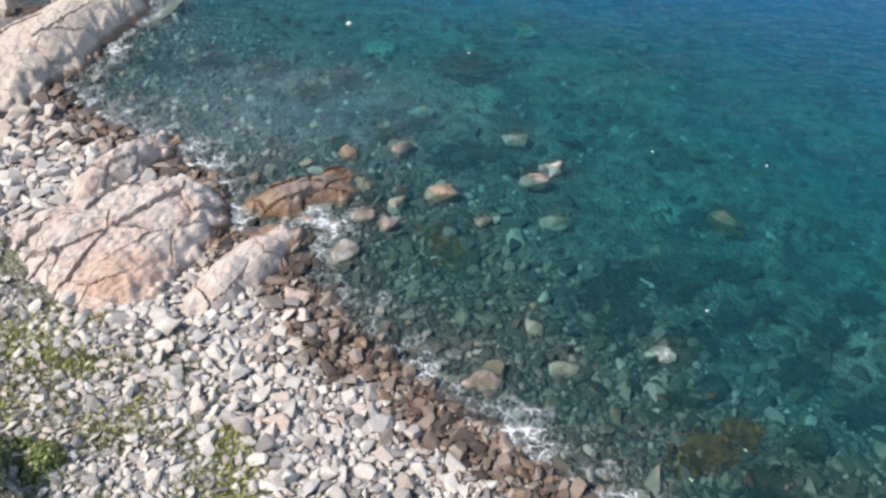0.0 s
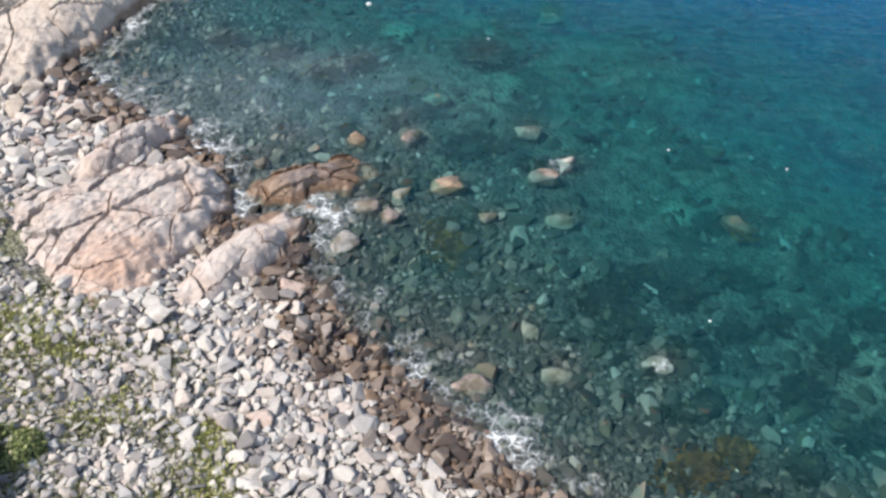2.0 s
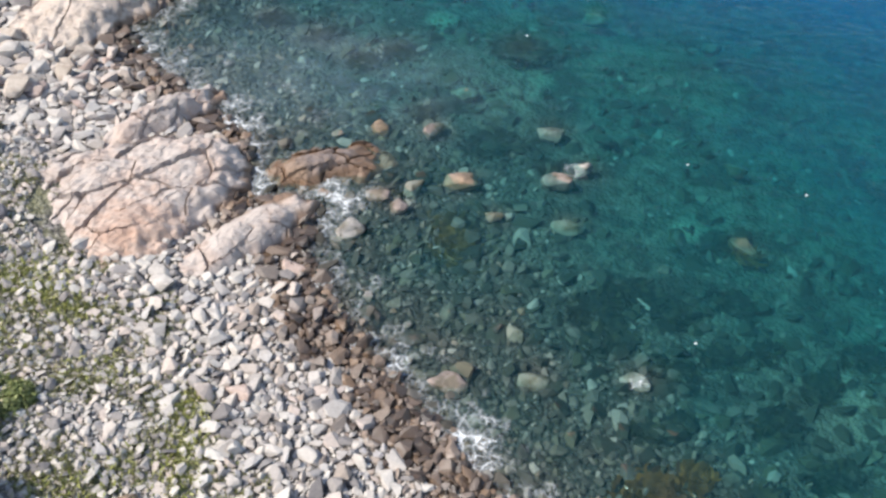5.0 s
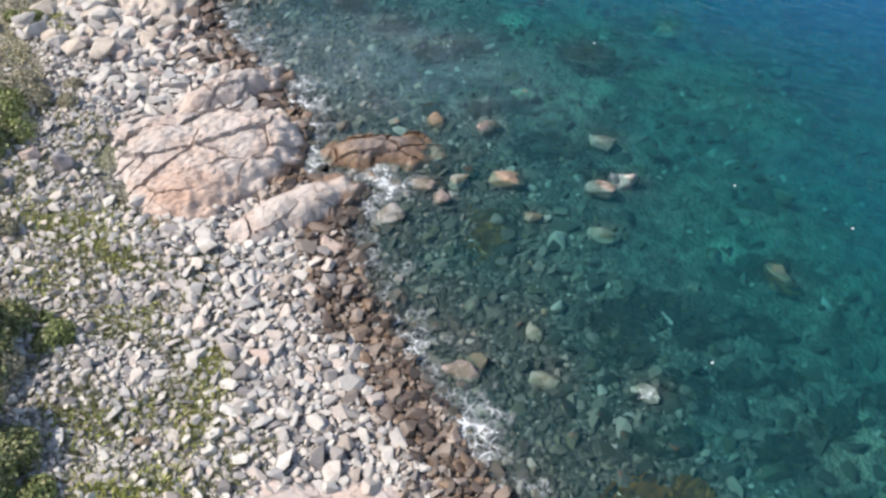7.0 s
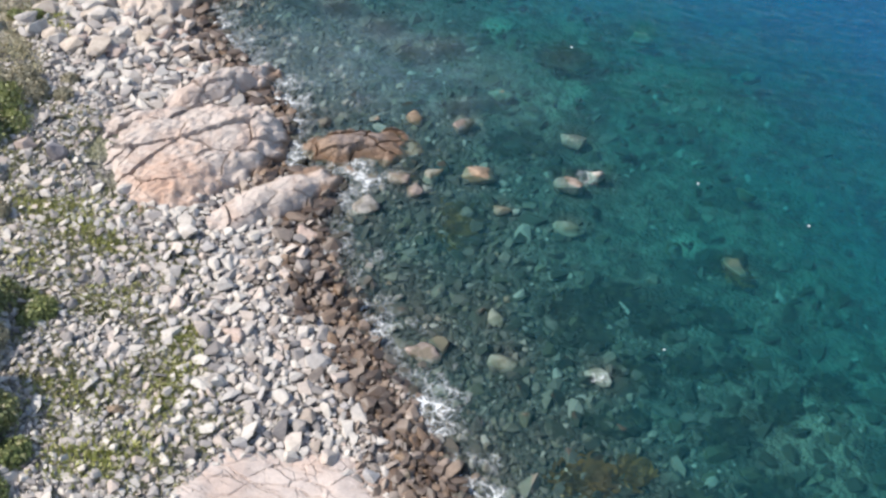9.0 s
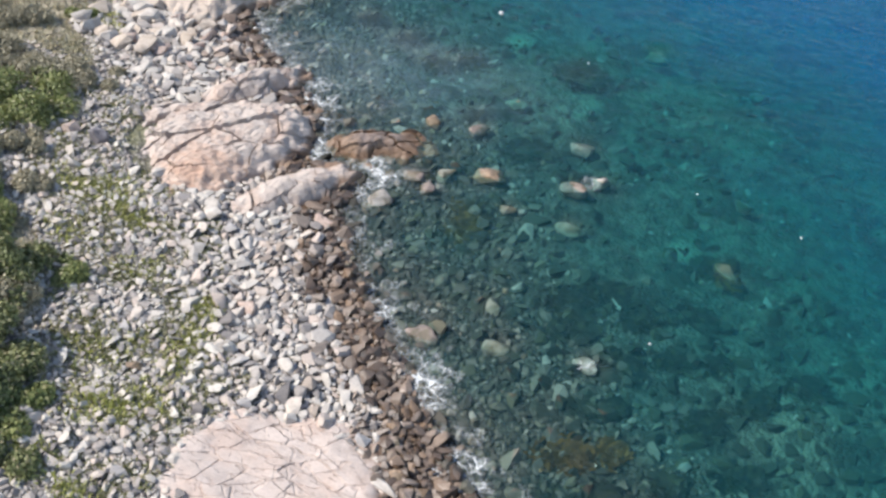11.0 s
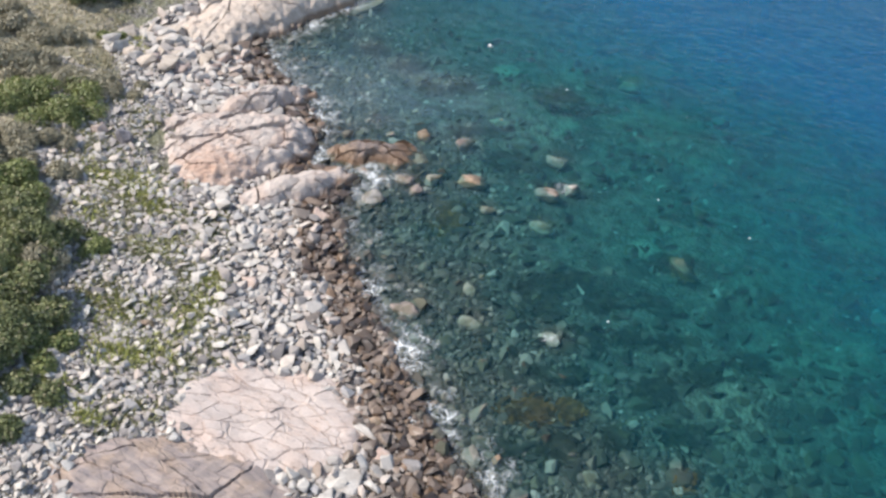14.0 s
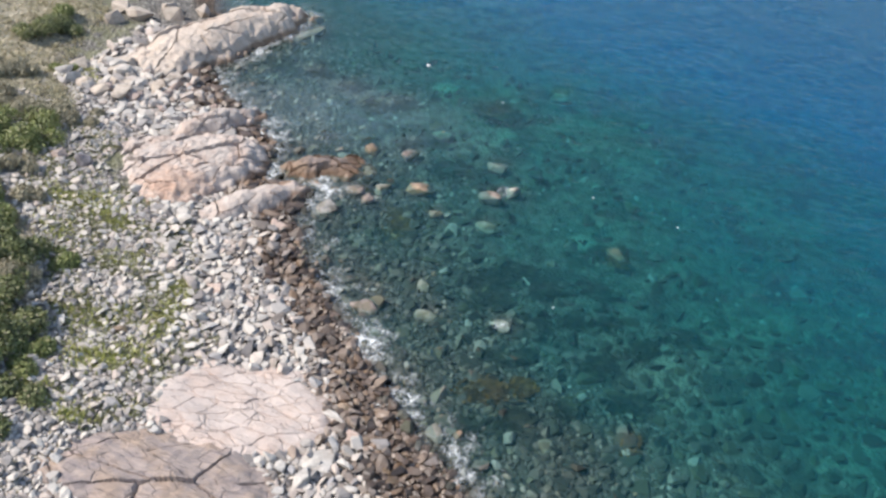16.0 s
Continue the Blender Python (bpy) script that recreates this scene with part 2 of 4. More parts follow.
def water_mat():
    """Clear sea water: it swallows red first and scatters blue-green, both by its depth; a rippled, mirroring top."""
    m = Nodes("sea_water")
    at = m.coords()
    depth = m.put("Attribute")
    depth.attribute_name = "depth"
    deep = m.math("MAXIMUM", m.math("ADD", depth.outputs["Fac"], m.math("MULTIPLY", m.math("SUBTRACT", m.noise(at, 0.12, 3.0), 0.5), 0.5)), 0.0)
    deep = m.math("DIVIDE", m.math("MULTIPLY", deep, deep), m.math("ADD", deep, 0.5))
    thru = [m.math("EXPONENT", m.math("MULTIPLY", deep, -k)) for k in (1.6, 0.37, 0.37)]
    clear = m.put("CombineColor", Red=thru[0], Green=thru[1], Blue=thru[2]).outputs[0]
    murk = m.math("SUBTRACT", 1.1, m.math("EXPONENT", m.math("MULTIPLY", deep, -0.85)))
    far = m.math("MULTIPLY", m.math("SUBTRACT", deep, 0.9), 0.65, clamp=True)
    glow = m.mix(far, (0.003, 0.033, 0.042), (0.001, 0.046, 0.106))
    glow = m.mix(murk, (0.0, 0.0, 0.0), glow)
    # pale veil in the cove: surf bubbles, plus sky reflection painted into the glow
    suds_veil = m.put("Attribute")
    suds_veil.attribute_name = "suds_veil"
    milk = m.math("MULTIPLY", suds_veil.outputs["Fac"], m.ramp(m.noise(at, 0.45, 6.0, 0.7), (0.36, 0.1), (0.62, 1.0)))
    glow = m.mix(1.0, glow, m.mix(milk, (0.0, 0.0, 0.0), (0.042, 0.056, 0.064)), "ADD")
    wide = m.put("TexNoise", Vector=m.coords((0.55, 1.5, 1.0), 25.0), Scale=1.1, Detail=5.0, Roughness=0.6).outputs[0]
    near = m.noise(m.coords((0.8, 1.3, 1.0), -15.0), 3.0, 3.0)
    top = m.bump(m.math("ADD", wide, m.math("MULTIPLY", near, 0.3)), 0.45, 0.26)
    body = m.put("AddShader", i0=m.put("BsdfTransparent", Color=clear).outputs[0], i1=m.put("BsdfDiffuse", Color=glow).outputs[0])
    shine = m.put("BsdfGlossy", Color=(1, 1, 1, 1), Roughness=0.12, Normal=top)
    fres = m.put("Fresnel", IOR=1.33, Normal=top)
    return m.finish(m.put("MixShader", i0=fres.outputs[0], i1=body.outputs[0], i2=shine.outputs[0]))


def foam_mat():
    """Lacy sea foam: thin white threads round clear cells, thick where the wave has just broken."""
    m = Nodes("sea_foam")
    at = m.coords()
    amount = m.put("Attribute")
    amount.attribute_name = "amount"
    warp = m.mix(0.35, at, m.put("TexNoise", Vector=at, Scale=1.4, Detail=3.0).outputs[1])
    cells = m.put("TexVoronoi", Vector=warp, Scale=2.7)
    cells.feature = "DISTANCE_TO_EDGE"
    fine = m.put("TexVoronoi", Vector=warp, Scale=5.0)
    fine.feature = "DISTANCE_TO_EDGE"
    lace = m.math("MAXIMUM", m.ramp(cells.outputs["Distance"], (0.0, 1.0), (0.11, 0.0)), m.math("MULTIPLY", m.ramp(fine.outputs["Distance"], (0.0, 1.0), (0.14, 0.0)), 0.5))
    cloud = m.ramp(m.noise(at, 0.8, 6.0, 0.68), (0.36, 0.0), (0.68, 1.0))
    mask = m.math("SUBTRACT", m.math("ADD", m.math("MULTIPLY", amount.outputs["Fac"], 1.5), cloud), 0.95)
    mask = m.math("MULTIPLY", mask, 1.2, clamp=True)
    cover = m.math("MULTIPLY", mask, m.math("ADD", m.math("MULTIPLY", m.math("POWER", mask, 3.0), 0.34), m.math("MULTIPLY", lace, 0.8)), clamp=True)
    cover = m.math("MULTIPLY", cover, m.math("MULTIPLY", amount.outputs["Fac"], 4.0, clamp=True))
    white = m.put("BsdfPrincipled", Base_Color=(0.74, 0.76, 0.76, 1), Roughness=0.7)
    return m.finish(m.put("MixShader", i0=cover, i1=m.put("BsdfTransparent").outputs[0], i2=white.outputs[0]))


def leaf_mat(name, *stops, rough=0.6):
    """Leaves or blades, each with its own green or straw tone; light comes through them."""
    m = Nodes(name)
    col = m.ramp(m.rand(False), *stops)
    col = m.mix(0.5, col, m.ramp(m.noise(m.coords(), 1.1, 3.0), (0.3, 0.45), (0.7, 1.0)), "MULTIPLY")
    sh = m.put("BsdfPrincipled", Base_Color=col, Roughness=rough)
    return m.finish(m.put("MixShader", i0=0.25, i1=sh.outputs[0], i2=m.put("BsdfTranslucent", Color=col).outputs[0]))


green_leaf = leaf_mat("shrub_leaf", (0.0, (0.115, 0.145, 0.045)), (0.5, (0.225, 0.26, 0.085)), (0.85, (0.335, 0.355, 0.13)), (1.0, (0.46, 0.41, 0.24)))
dark_leaf = leaf_mat("dark_shrub_leaf", (0.0, (0.095, 0.115, 0.045)), (0.55, (0.19, 0.215, 0.08)), (0.85, (0.31, 0.32, 0.135)), (1.0, (0.48, 0.42, 0.27)))
grey_leaf = leaf_mat("dry_shrub_leaf", (0.0, (0.24, 0.215, 0.14)), (0.5, (0.38, 0.34, 0.23)), (1.0, (0.50, 0.45, 0.32)))
herb_leaf = leaf_mat("beach_herb_leaf", (0.0, (0.26, 0.28, 0.07)), (0.5, (0.42, 0.43, 0.13)), (1.0, (0.56, 0.54, 0.24)))
straw = leaf_mat("dry_grass_blade", (0.0, (0.30, 0.26, 0.15)), (0.5, (0.46, 0.41, 0.26)), (1.0, (0.60, 0.54, 0.37)))
kelp_leaf = leaf_mat("golden_kelp", (0.0, (0.042, 0.024, 0.009)), (0.5, (0.095, 0.052, 0.014)), (1.0, (0.20, 0.105, 0.024)), rough=0.35)
dark_kelp = leaf_mat("dark_weed", (0.0, (0.012, 0.016, 0.012)), (0.6, (0.028, 0.034, 0.024)), (1.0, (0.06, 0.06, 0.03)), rough=0.5)
olive_kelp = leaf_mat("olive_kelp", (0.0, (0.03, 0.026, 0.012)), (0.5, (0.07, 0.053, 0.016)), (1.0, (0.15, 0.10, 0.028)), rough=0.35)
bark = plain_stone("shrub_bark", (0.12, 0.09, 0.065), (0.07, 0.055, 0.04))
buoy_white = plain_stone("white_float", (0.8, 0.8, 0.78), (0.74, 0.74, 0.72), 0.35)
water_look, foam_look, ground_look = water_mat(), foam_mat(), ground_mat()

# ---- the lie of the land ----
# the resting waterline, from beyond the headland to the near beach; land lies to its right as one walks along it
SHORE = np.array([(-4000, 5200), (-90, 150), (-46, 84), (-35, 65), (-30.5, 58.8), (-26, 58.6), (-22.6, 61.6), (-22.3, 57), (-25.2, 48), (-20.4, 44.0), (-16.4, 41.6), (-13.5, 39.5), (-12.5, 37.2), (-12.1, 35.3), (-10.6, 34.8), (-7.9, 34.4), (-7.2, 31.4), (-4.4, 28), (-1.4, 25.2), (1.5, 22.8), (4.1, 20.5), (6.6, 18.2), (9.2, 16.4), (11.8, 14.7), (20, 9), (45, -12), (140, -70), (5000, -2700)], float)
rng = np.random.default_rng(7)


def inland(x, y):
    """Metres from the waterline, positive on land, for arrays."""
    p = np.stack([np.ravel(x), np.ravel(y)], -1).astype(float)
    best = np.full(len(p), 1e18)
    for a, b in zip(SHORE[:-1], SHORE[1:]):
        ab = b - a
        t = np.clip(((p - a) @ ab) / (ab @ ab), 0, 1)
        best = np.minimum(best, ((p - a - t[:, None] * ab) ** 2).sum(-1))
    # inside the outline that the waterline closes with the far hinterland
    ring = np.concatenate([SHORE, [(9000, -5000), (-9000, -9000), (-9000, 9000)]])
    on_land = np.zeros(len(p), bool)
    for (ax, ay), (bx, by) in zip(ring, np.roll(ring, -1, 0)):
        if ay != by:
            on_land ^= ((ay > p[:, 1]) != (by > p[:, 1])) & (p[:, 0] < (bx - ax) * (p[:, 1] - ay) / (by - ay) + ax)
    return (np.sqrt(best) * np.where(on_land, 1, -1)).reshape(np.shape(x))


def lumps(x, y, size, seed=0.0):
    """Soft random relief between -1 and 1."""
    x, y = np.asarray(x, float) / size, np.asarray(y, float) / size
    return (np.sin(1.7 * x + 2.3 * np.sin(0.9 * y + seed)) + np.sin(2.1 * y + 1.9 * np.sin(1.1 * x + 2 * seed + 1)) + np.sin(1.3 * (x + y) + seed * 3 + 1.7 * np.sin(1.4 * (x - y)))) / 3


def land(x, y):
    """The ground's height."""
    d = inland(x, y)
    up = np.clip(d, 0, 24)
    high = 0.11 * up + 0.0065 * up**2 + 0.42 * np.clip(d - 24, 0, 60)
    low = np.clip(-d, 0, 400)
    deep = -(0.15 * np.clip(low, 0, 1.5) + 0.05 * np.clip(low - 1.5, 0, 45) + 0.02 * np.clip(low - 46, 0, 300))
    # the bed falls away faster north of the cove
    deep = deep - 0.075 * np.clip(y - 52, 0, 22) * np.clip(low / 5, 0, 1)
    rough = lumps(x, y, 3.1) * 0.10 + lumps(x, y, 1.1, 2.0) * 0.05
    return high + deep + rough * np.clip(np.abs(d) / 3, 0.15, 1)


def at_ground(x, y):
    return float(land(np.array([x]), np.array([y]))[0])


# ---- building helpers ----
def mesh_of(name, verts, faces, mat, smooth=False, **attributes):
    me = bpy.data.meshes.new(name)
    me.from_pydata(verts if isinstance(verts, list) else verts.tolist(), [], faces if isinstance(faces, list) else faces.tolist())
    me.materials.append(mat)
    if smooth:
        me.polygons.foreach_set("use_smooth", np.ones(len(me.polygons), bool))
    for key, values in attributes.items():
        layer = me.attributes.new(key, "FLOAT", "POINT")
        layer.data.foreach_set("value", np.asarray(values, np.float32))
    me.update()
    return me


def part(name, me, parent, label=""):
    ob = new(name, me)
    ob.parent = parent
    if label:
        tagged(ob, label)
    return ob


def grid_faces(nx, ny, keep=None):
    i, j = np.meshgrid(np.arange(nx - 1), np.arange(ny - 1), indexing="ij")
    q = np.stack([i * ny + j, (i + 1) * ny + j, (i + 1) * ny + j + 1, i * ny + j + 1], -1).reshape(-1, 4)
    if keep is not None:
        q = q[keep.ravel()[q].all(1)]
    return q


def spread(lo, hi, step, far):
    """Even steps between lo and hi, then ever longer ones out to far on both sides."""
    mid = np.arange(lo, hi + step / 2, step)
    out = step * np.cumsum(1.28 ** np.arange(1, 60))
    out = out[out < far]
    return np.concatenate([lo - out[::-1], mid, hi + out])


def rise(x, y, d):
    """How much sooner the soil begins, in metres, on the slope under the headland."""
    return np.clip((y - 34) / 4, 0, 1) * np.clip(d - 7, 0, 5) * 0.9


# ---- ground and sea ----
gx, gy = spread(-56, 44, 0.5, 3200), spread(0, 92, 0.5, 3200)
X, Y = np.meshgrid(gx, gy, indexing="ij")
D = inland(X, Y)
Z = land(X, Y)
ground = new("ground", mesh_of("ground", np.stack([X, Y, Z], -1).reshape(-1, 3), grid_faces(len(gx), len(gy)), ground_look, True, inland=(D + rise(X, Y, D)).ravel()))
tagged(ground, "pale shingle shore sloping under clear sea water", "ground", kind="structure")
keep = (D < 1.6)
# the water is thin over rocks that reach up to it: x, y, radius
SHOALS = [(0.0, 38.9, 1.1), (-5.6, 42.3, 0.8), (-2.5, 42.8, 1.0), (4.4, 44.1, 1.1), (6.5, 41.3, 0.8), (5.2, 40.1, 1.0), (5.7, 56.7, 0.8), (10.5, 27.5, 1.1), (4.2, 29.0, 0.7), (5.7, 26.6, 0.8), (-3.0, 36.2, 0.8), (-4.2, 37.0, 0.9), (6.0, 36.8, 0.9), (2.2, 36.7, 0.6), (-20.6, 57.4, 1.4), (-19.4, 59.2, 1.4), (1.2, 52.2, 1.7), (-11.9, 50.8, 1.5), (-8.6, 48.9, 1.5), (-6.7, 50.3, 1.4), (-15.7, 52.1, 1.5), (-3.7, 44.5, 1.2), (15.2, 37.1, 0.9), (19.6, 21.7, 0.8)]
thick = np.clip(-Z, 0, 30)
for x, y, size in SHOALS:
    thick = thick * (1 - 0.6 * np.exp(-((X - x) ** 2 + (Y - y) ** 2) / size**2))
waves = 0.02 * lumps(X, Y, 0.9, 4.0) + 0.03 * lumps(X, Y, 2.3, 1.0)
waves = waves * np.clip(-D / 4, 0.1, 1) * (np.abs(X) < 60) * (Y < 100)
suds_veil = np.exp(-(((X + 11) / 9) ** 2 + ((Y - 46.5) / 4.8) ** 2)) * np.clip(-D / 2, 0, 1)
water = new("water", mesh_of("water", np.stack([X, Y, waves], -1).reshape(-1, 3), grid_faces(len(gx), len(gy), keep), water_look, True, depth=thick.ravel(), suds_veil=suds_veil.ravel()))
tagged(water, "clear blue-green rippled sea over a stony bed", "water", kind="structure")


# ---- loose stones ----
def hull_stone(seed, flat=0.6, long=1.3, n=15):
    """An angular stone about 1 m across, flat side down: the hull of a few points on a rounded box, as arrays."""
    r = np.random.default_rng(seed)
    p = r.normal(size=(n, 3))
    p /= (np.abs(p) ** 4).sum(1, keepdims=True) ** (1 / 4)
    p *= np.array([0.5 * long, 0.5, 0.5 * flat]) * r.uniform(0.82, 1.1, (n, 1))
    bm = bmesh.new()
    for v in p:
        bm.verts.new(v)
    hull = bmesh.ops.convex_hull(bm, input=bm.verts)
    bmesh.ops.delete(bm, geom=list({g for g in hull["geom_interior"] + hull["geom_unused"] if isinstance(g, bmesh.types.BMVert)}), context="VERTS")
    bmesh.ops.triangulate(bm, faces=bm.faces)
    bmesh.ops.recalc_face_normals(bm, faces=bm.faces)
    bm.verts.index_update()
    verts, faces = np.array([v.co for v in bm.verts]), np.array([[v.index for v in f.verts] for f in bm.faces])
    bm.free()
    return verts, faces


SHAPES = [hull_stone(s, f, l) for s, (f, l) in enumerate([(0.6, 1.3), (0.45, 1.5), (0.8, 1.1), (0.5, 1.2), (0.35, 1.4), (0.7, 1.6), (0.55, 1.25), (0.65, 1.0), (0.4, 1.7), (0.75, 1.35), (0.5, 1.45), (0.6, 1.15)])]


def scatter(tries, x0, x1, y0, y1, size_of, keep_of, gap=0.42):
    """Random places with room for each stone's size: rows of x, y, size."""
    x, y = rng.uniform(x0, x1, tries), rng.uniform(y0, y1, tries)
    d = inland(x, y)
    s = size_of(x, y, d)
    ok = keep_of(x, y, d)
    x, y, d, s = x[ok], y[ok], d[ok], s[ok]
    order = np.argsort(-s * rng.uniform(0.7, 1.3, len(s)))
    cells, out = {}, []
    for i in order:
        cx, cy = int(x[i] // 1.0), int(y[i] // 1.0)
        clear = True
        for a in (cx - 1, cx, cx + 1):
            for b in (cy - 1, cy, cy + 1):
                for j in cells.get((a, b), ()):
                    if (x[i] - x[j]) ** 2 + (y[i] - y[j]) ** 2 < (gap * (s[i] + s[j])) ** 2:
                        clear = False
                        break
                if not clear:
                    break
            if not clear:
                break
        if clear:
            cells.setdefault((cx, cy), []).append(i)
            out.append(i)
    out = np.array(out)
    return x[out], y[out], s[out], d[out]


def turn_of(spin, tip, roll):
    return np.array(Euler((tip, roll, spin)).to_matrix())


def joined_stones(name, rows, mat, shapes=None):
    """Many stones as one mesh."""
    shapes = shapes or SHAPES
    vs, fs, base = [], [], 0
    for k, (v, f) in enumerate(shapes):
        some = rows[k :: len(shapes)]
        turns = np.array([turn_of(*r[4:7]) for r in some])
        pts = np.einsum("nij,vj->nvi", turns, v) * some[:, 3, None, None] + some[:, None, :3]
        vs.append(pts.reshape(-1, 3))
        fs.append((f[None] + base + len(v) * np.arange(len(some))[:, None, None]).reshape(-1, 3))
        base += len(v) * len(some)
    return mesh_of(name, np.concatenate(vs), np.concatenate(fs), mat)


def rows_for(x, y, s, sink=0.10):
    z = land(x, y) + s * sink
    n = len(x)
    return np.stack([x, y, z, s, rng.uniform(0, 6.28, n), rng.normal(0, 0.36, n), rng.normal(0, 0.36, n)], -1)


# bedrock that loose stones keep off: x, y, half length, half width, heading in degrees
BARE = [(-16.8, 33.6, 5.4, 4.3, 50), (-10.3, 31.7, 3.9, 1.2, 60), (0.1, 14.5, 4.4, 3.2, 20), (-0.3, 8.4, 5.0, 3.1, 13), (-18.3, 39.3, 3.7, 0.9, 60), (-26.2, 52.7, 9.5, 2.6, 64), (-7.7, 38.5, 2.8, 1.2, 24)]


def off_bedrock(x, y):
    ok = np.ones(len(x), bool)
    for cx, cy, hl, hw, deg in BARE:
        c, s = math.cos(radians(deg)), math.sin(radians(deg))
        u, v = (x - cx) * c + (y - cy) * s, -(x - cx) * s + (y - cy) * c
        ok &= (u / hl) ** 2 + (v / hw) ** 2 > 1
    return ok


def beach_size(x, y, d):
    s = np.clip(rng.lognormal(math.log(0.225), 0.45, len(x)), 0.12, 0.85)
    return np.where(d > 8.5, s * 0.75, np.where(y > 35, s * 1.25, s))


bx, by, bs, bd = scatter(430000, -33, 22, -6, 52, beach_size, lambda x, y, d: (rng.uniform(-6, 3, len(x)) < y) & (d > -0.7) & (d < np.where(y < 18, 20.5, np.where(y > 35, 11.5, 16.0)) + 2 * lumps(x, y, 4.0)) & off_bedrock(x, y), 0.36)
wet_line = 1.6 + 0.7 * lumps(bx, by, 2.2, 5.0) + rng.normal(0, 0.6, len(bx))
wet_line = np.where(by > 36, wet_line * 0.75, wet_line) + np.clip((20 - by) * 0.25, 0, 1.5)
rows = rows_for(bx, by, bs, 0.25)
is_wet = bd < wet_line
is_damp = ~is_wet & (bd < wet_line + rng.exponential(0.9, len(bx)))
# the large ones between the outcrops are single pieces of the ground
lone = np.zeros(len(rows), bool)
pick = np.where((by > 12) & (by < 30) & (bd < 9.5) & ~is_wet & ~is_damp)[0]
lone[pick[np.argsort(-bs[pick])[:300]]] = True
wash = np.zeros(len(rows), bool)
pick = np.where(is_wet & (by > 12) & (by < 34))[0]
wash[pick[np.argsort(-bs[pick])[:290]]] = True
wash &= ~lone
for name, mat, mask, label in (("beach_stones", dry_stone, ~is_wet & ~is_damp, "pale grey and pinkish angular stones covering the beach"), ("upper_tideline_stones", damp_stone, is_damp, "damp tan and pinkish stones above the waterline"), ("tideline_stones", wet_stone, is_wet, "wet brown stones along the waterline")):
    ob = new(name, joined_stones(name, rows[mask & ~lone & ~wash], mat))
    tagged(ob, label, "stones", kind="stuff")

# small rubble in the gaps
CHIPS = [hull_stone(100 + k, f, 1.3, 8) for k, f in enumerate((0.5, 0.7, 0.6, 0.8, 0.45))]
cx, cy = rng.uniform(-33, 22, 140000), rng.uniform(-6, 50, 140000)
cd = inland(cx, cy)
ok = (rng.uniform(-6, 3, len(cx)) < cy) & (cd > -0.8) & (cd < np.where(cy < 18, 20.0, np.where(cy > 35, 11.5, 16.0))) & off_bedrock(cx, cy)
cx, cy, cd = cx[ok], cy[ok], cd[ok]
small = rows_for(cx, cy, np.clip(rng.lognormal(math.log(0.13), 0.3, len(cx)), 0.08, 0.22), 0.1)
small[:, 4:7] *= (1, 2, 2)
damp = cd < 1.9 + np.clip((20 - cy) * 0.25, 0, 1.5) + 0.8 * lumps(cx, cy, 2.2, 5.0) + rng.normal(0, 0.6, len(cx))
for name, mat, mask, label in (("beach_rubble", dry_stone, ~damp, "small pale rubble between the beach stones"), ("tideline_rubble", wet_stone, damp, "small wet brown rubble along the waterline")):
    ob = new(name, joined_stones(name, small[mask], mat, CHIPS))
    tagged(ob, label, "stones", kind="stuff")

sx, sy, ss, sd = scatter(150000, -30, 34, 8, 66, lambda x, y, d: np.clip(rng.lognormal(math.log(0.23), 0.45, len(x)), 0.12, 0.9) * np.clip(1 + (d + 3) * -0.012, 1, 1.5), lambda x, y, d: (d < -0.2) & (d > -33) & off_bedrock(x, y) & (rng.uniform(0, 1, len(x)) < np.clip(1.1 + d / 13, 0.03, 1) * np.clip((59 - y) / 6, 0.04, 1)), 0.46)
bed_rows = rows_for(sx, sy, ss, 0.1)
sunken = np.zeros(len(bed_rows), bool)
pick = np.where((sy > 14) & (sy < 40) & (sd > -7))[0]
sunken[pick[np.argsort(-ss[pick])[:290]]] = True
ob = new("seabed_stones", joined_stones("seabed_stones", bed_rows[~sunken], sunk_stone))
tagged(ob, "grey-green rounded stones under the clear sea water", "stones", kind="stuff")


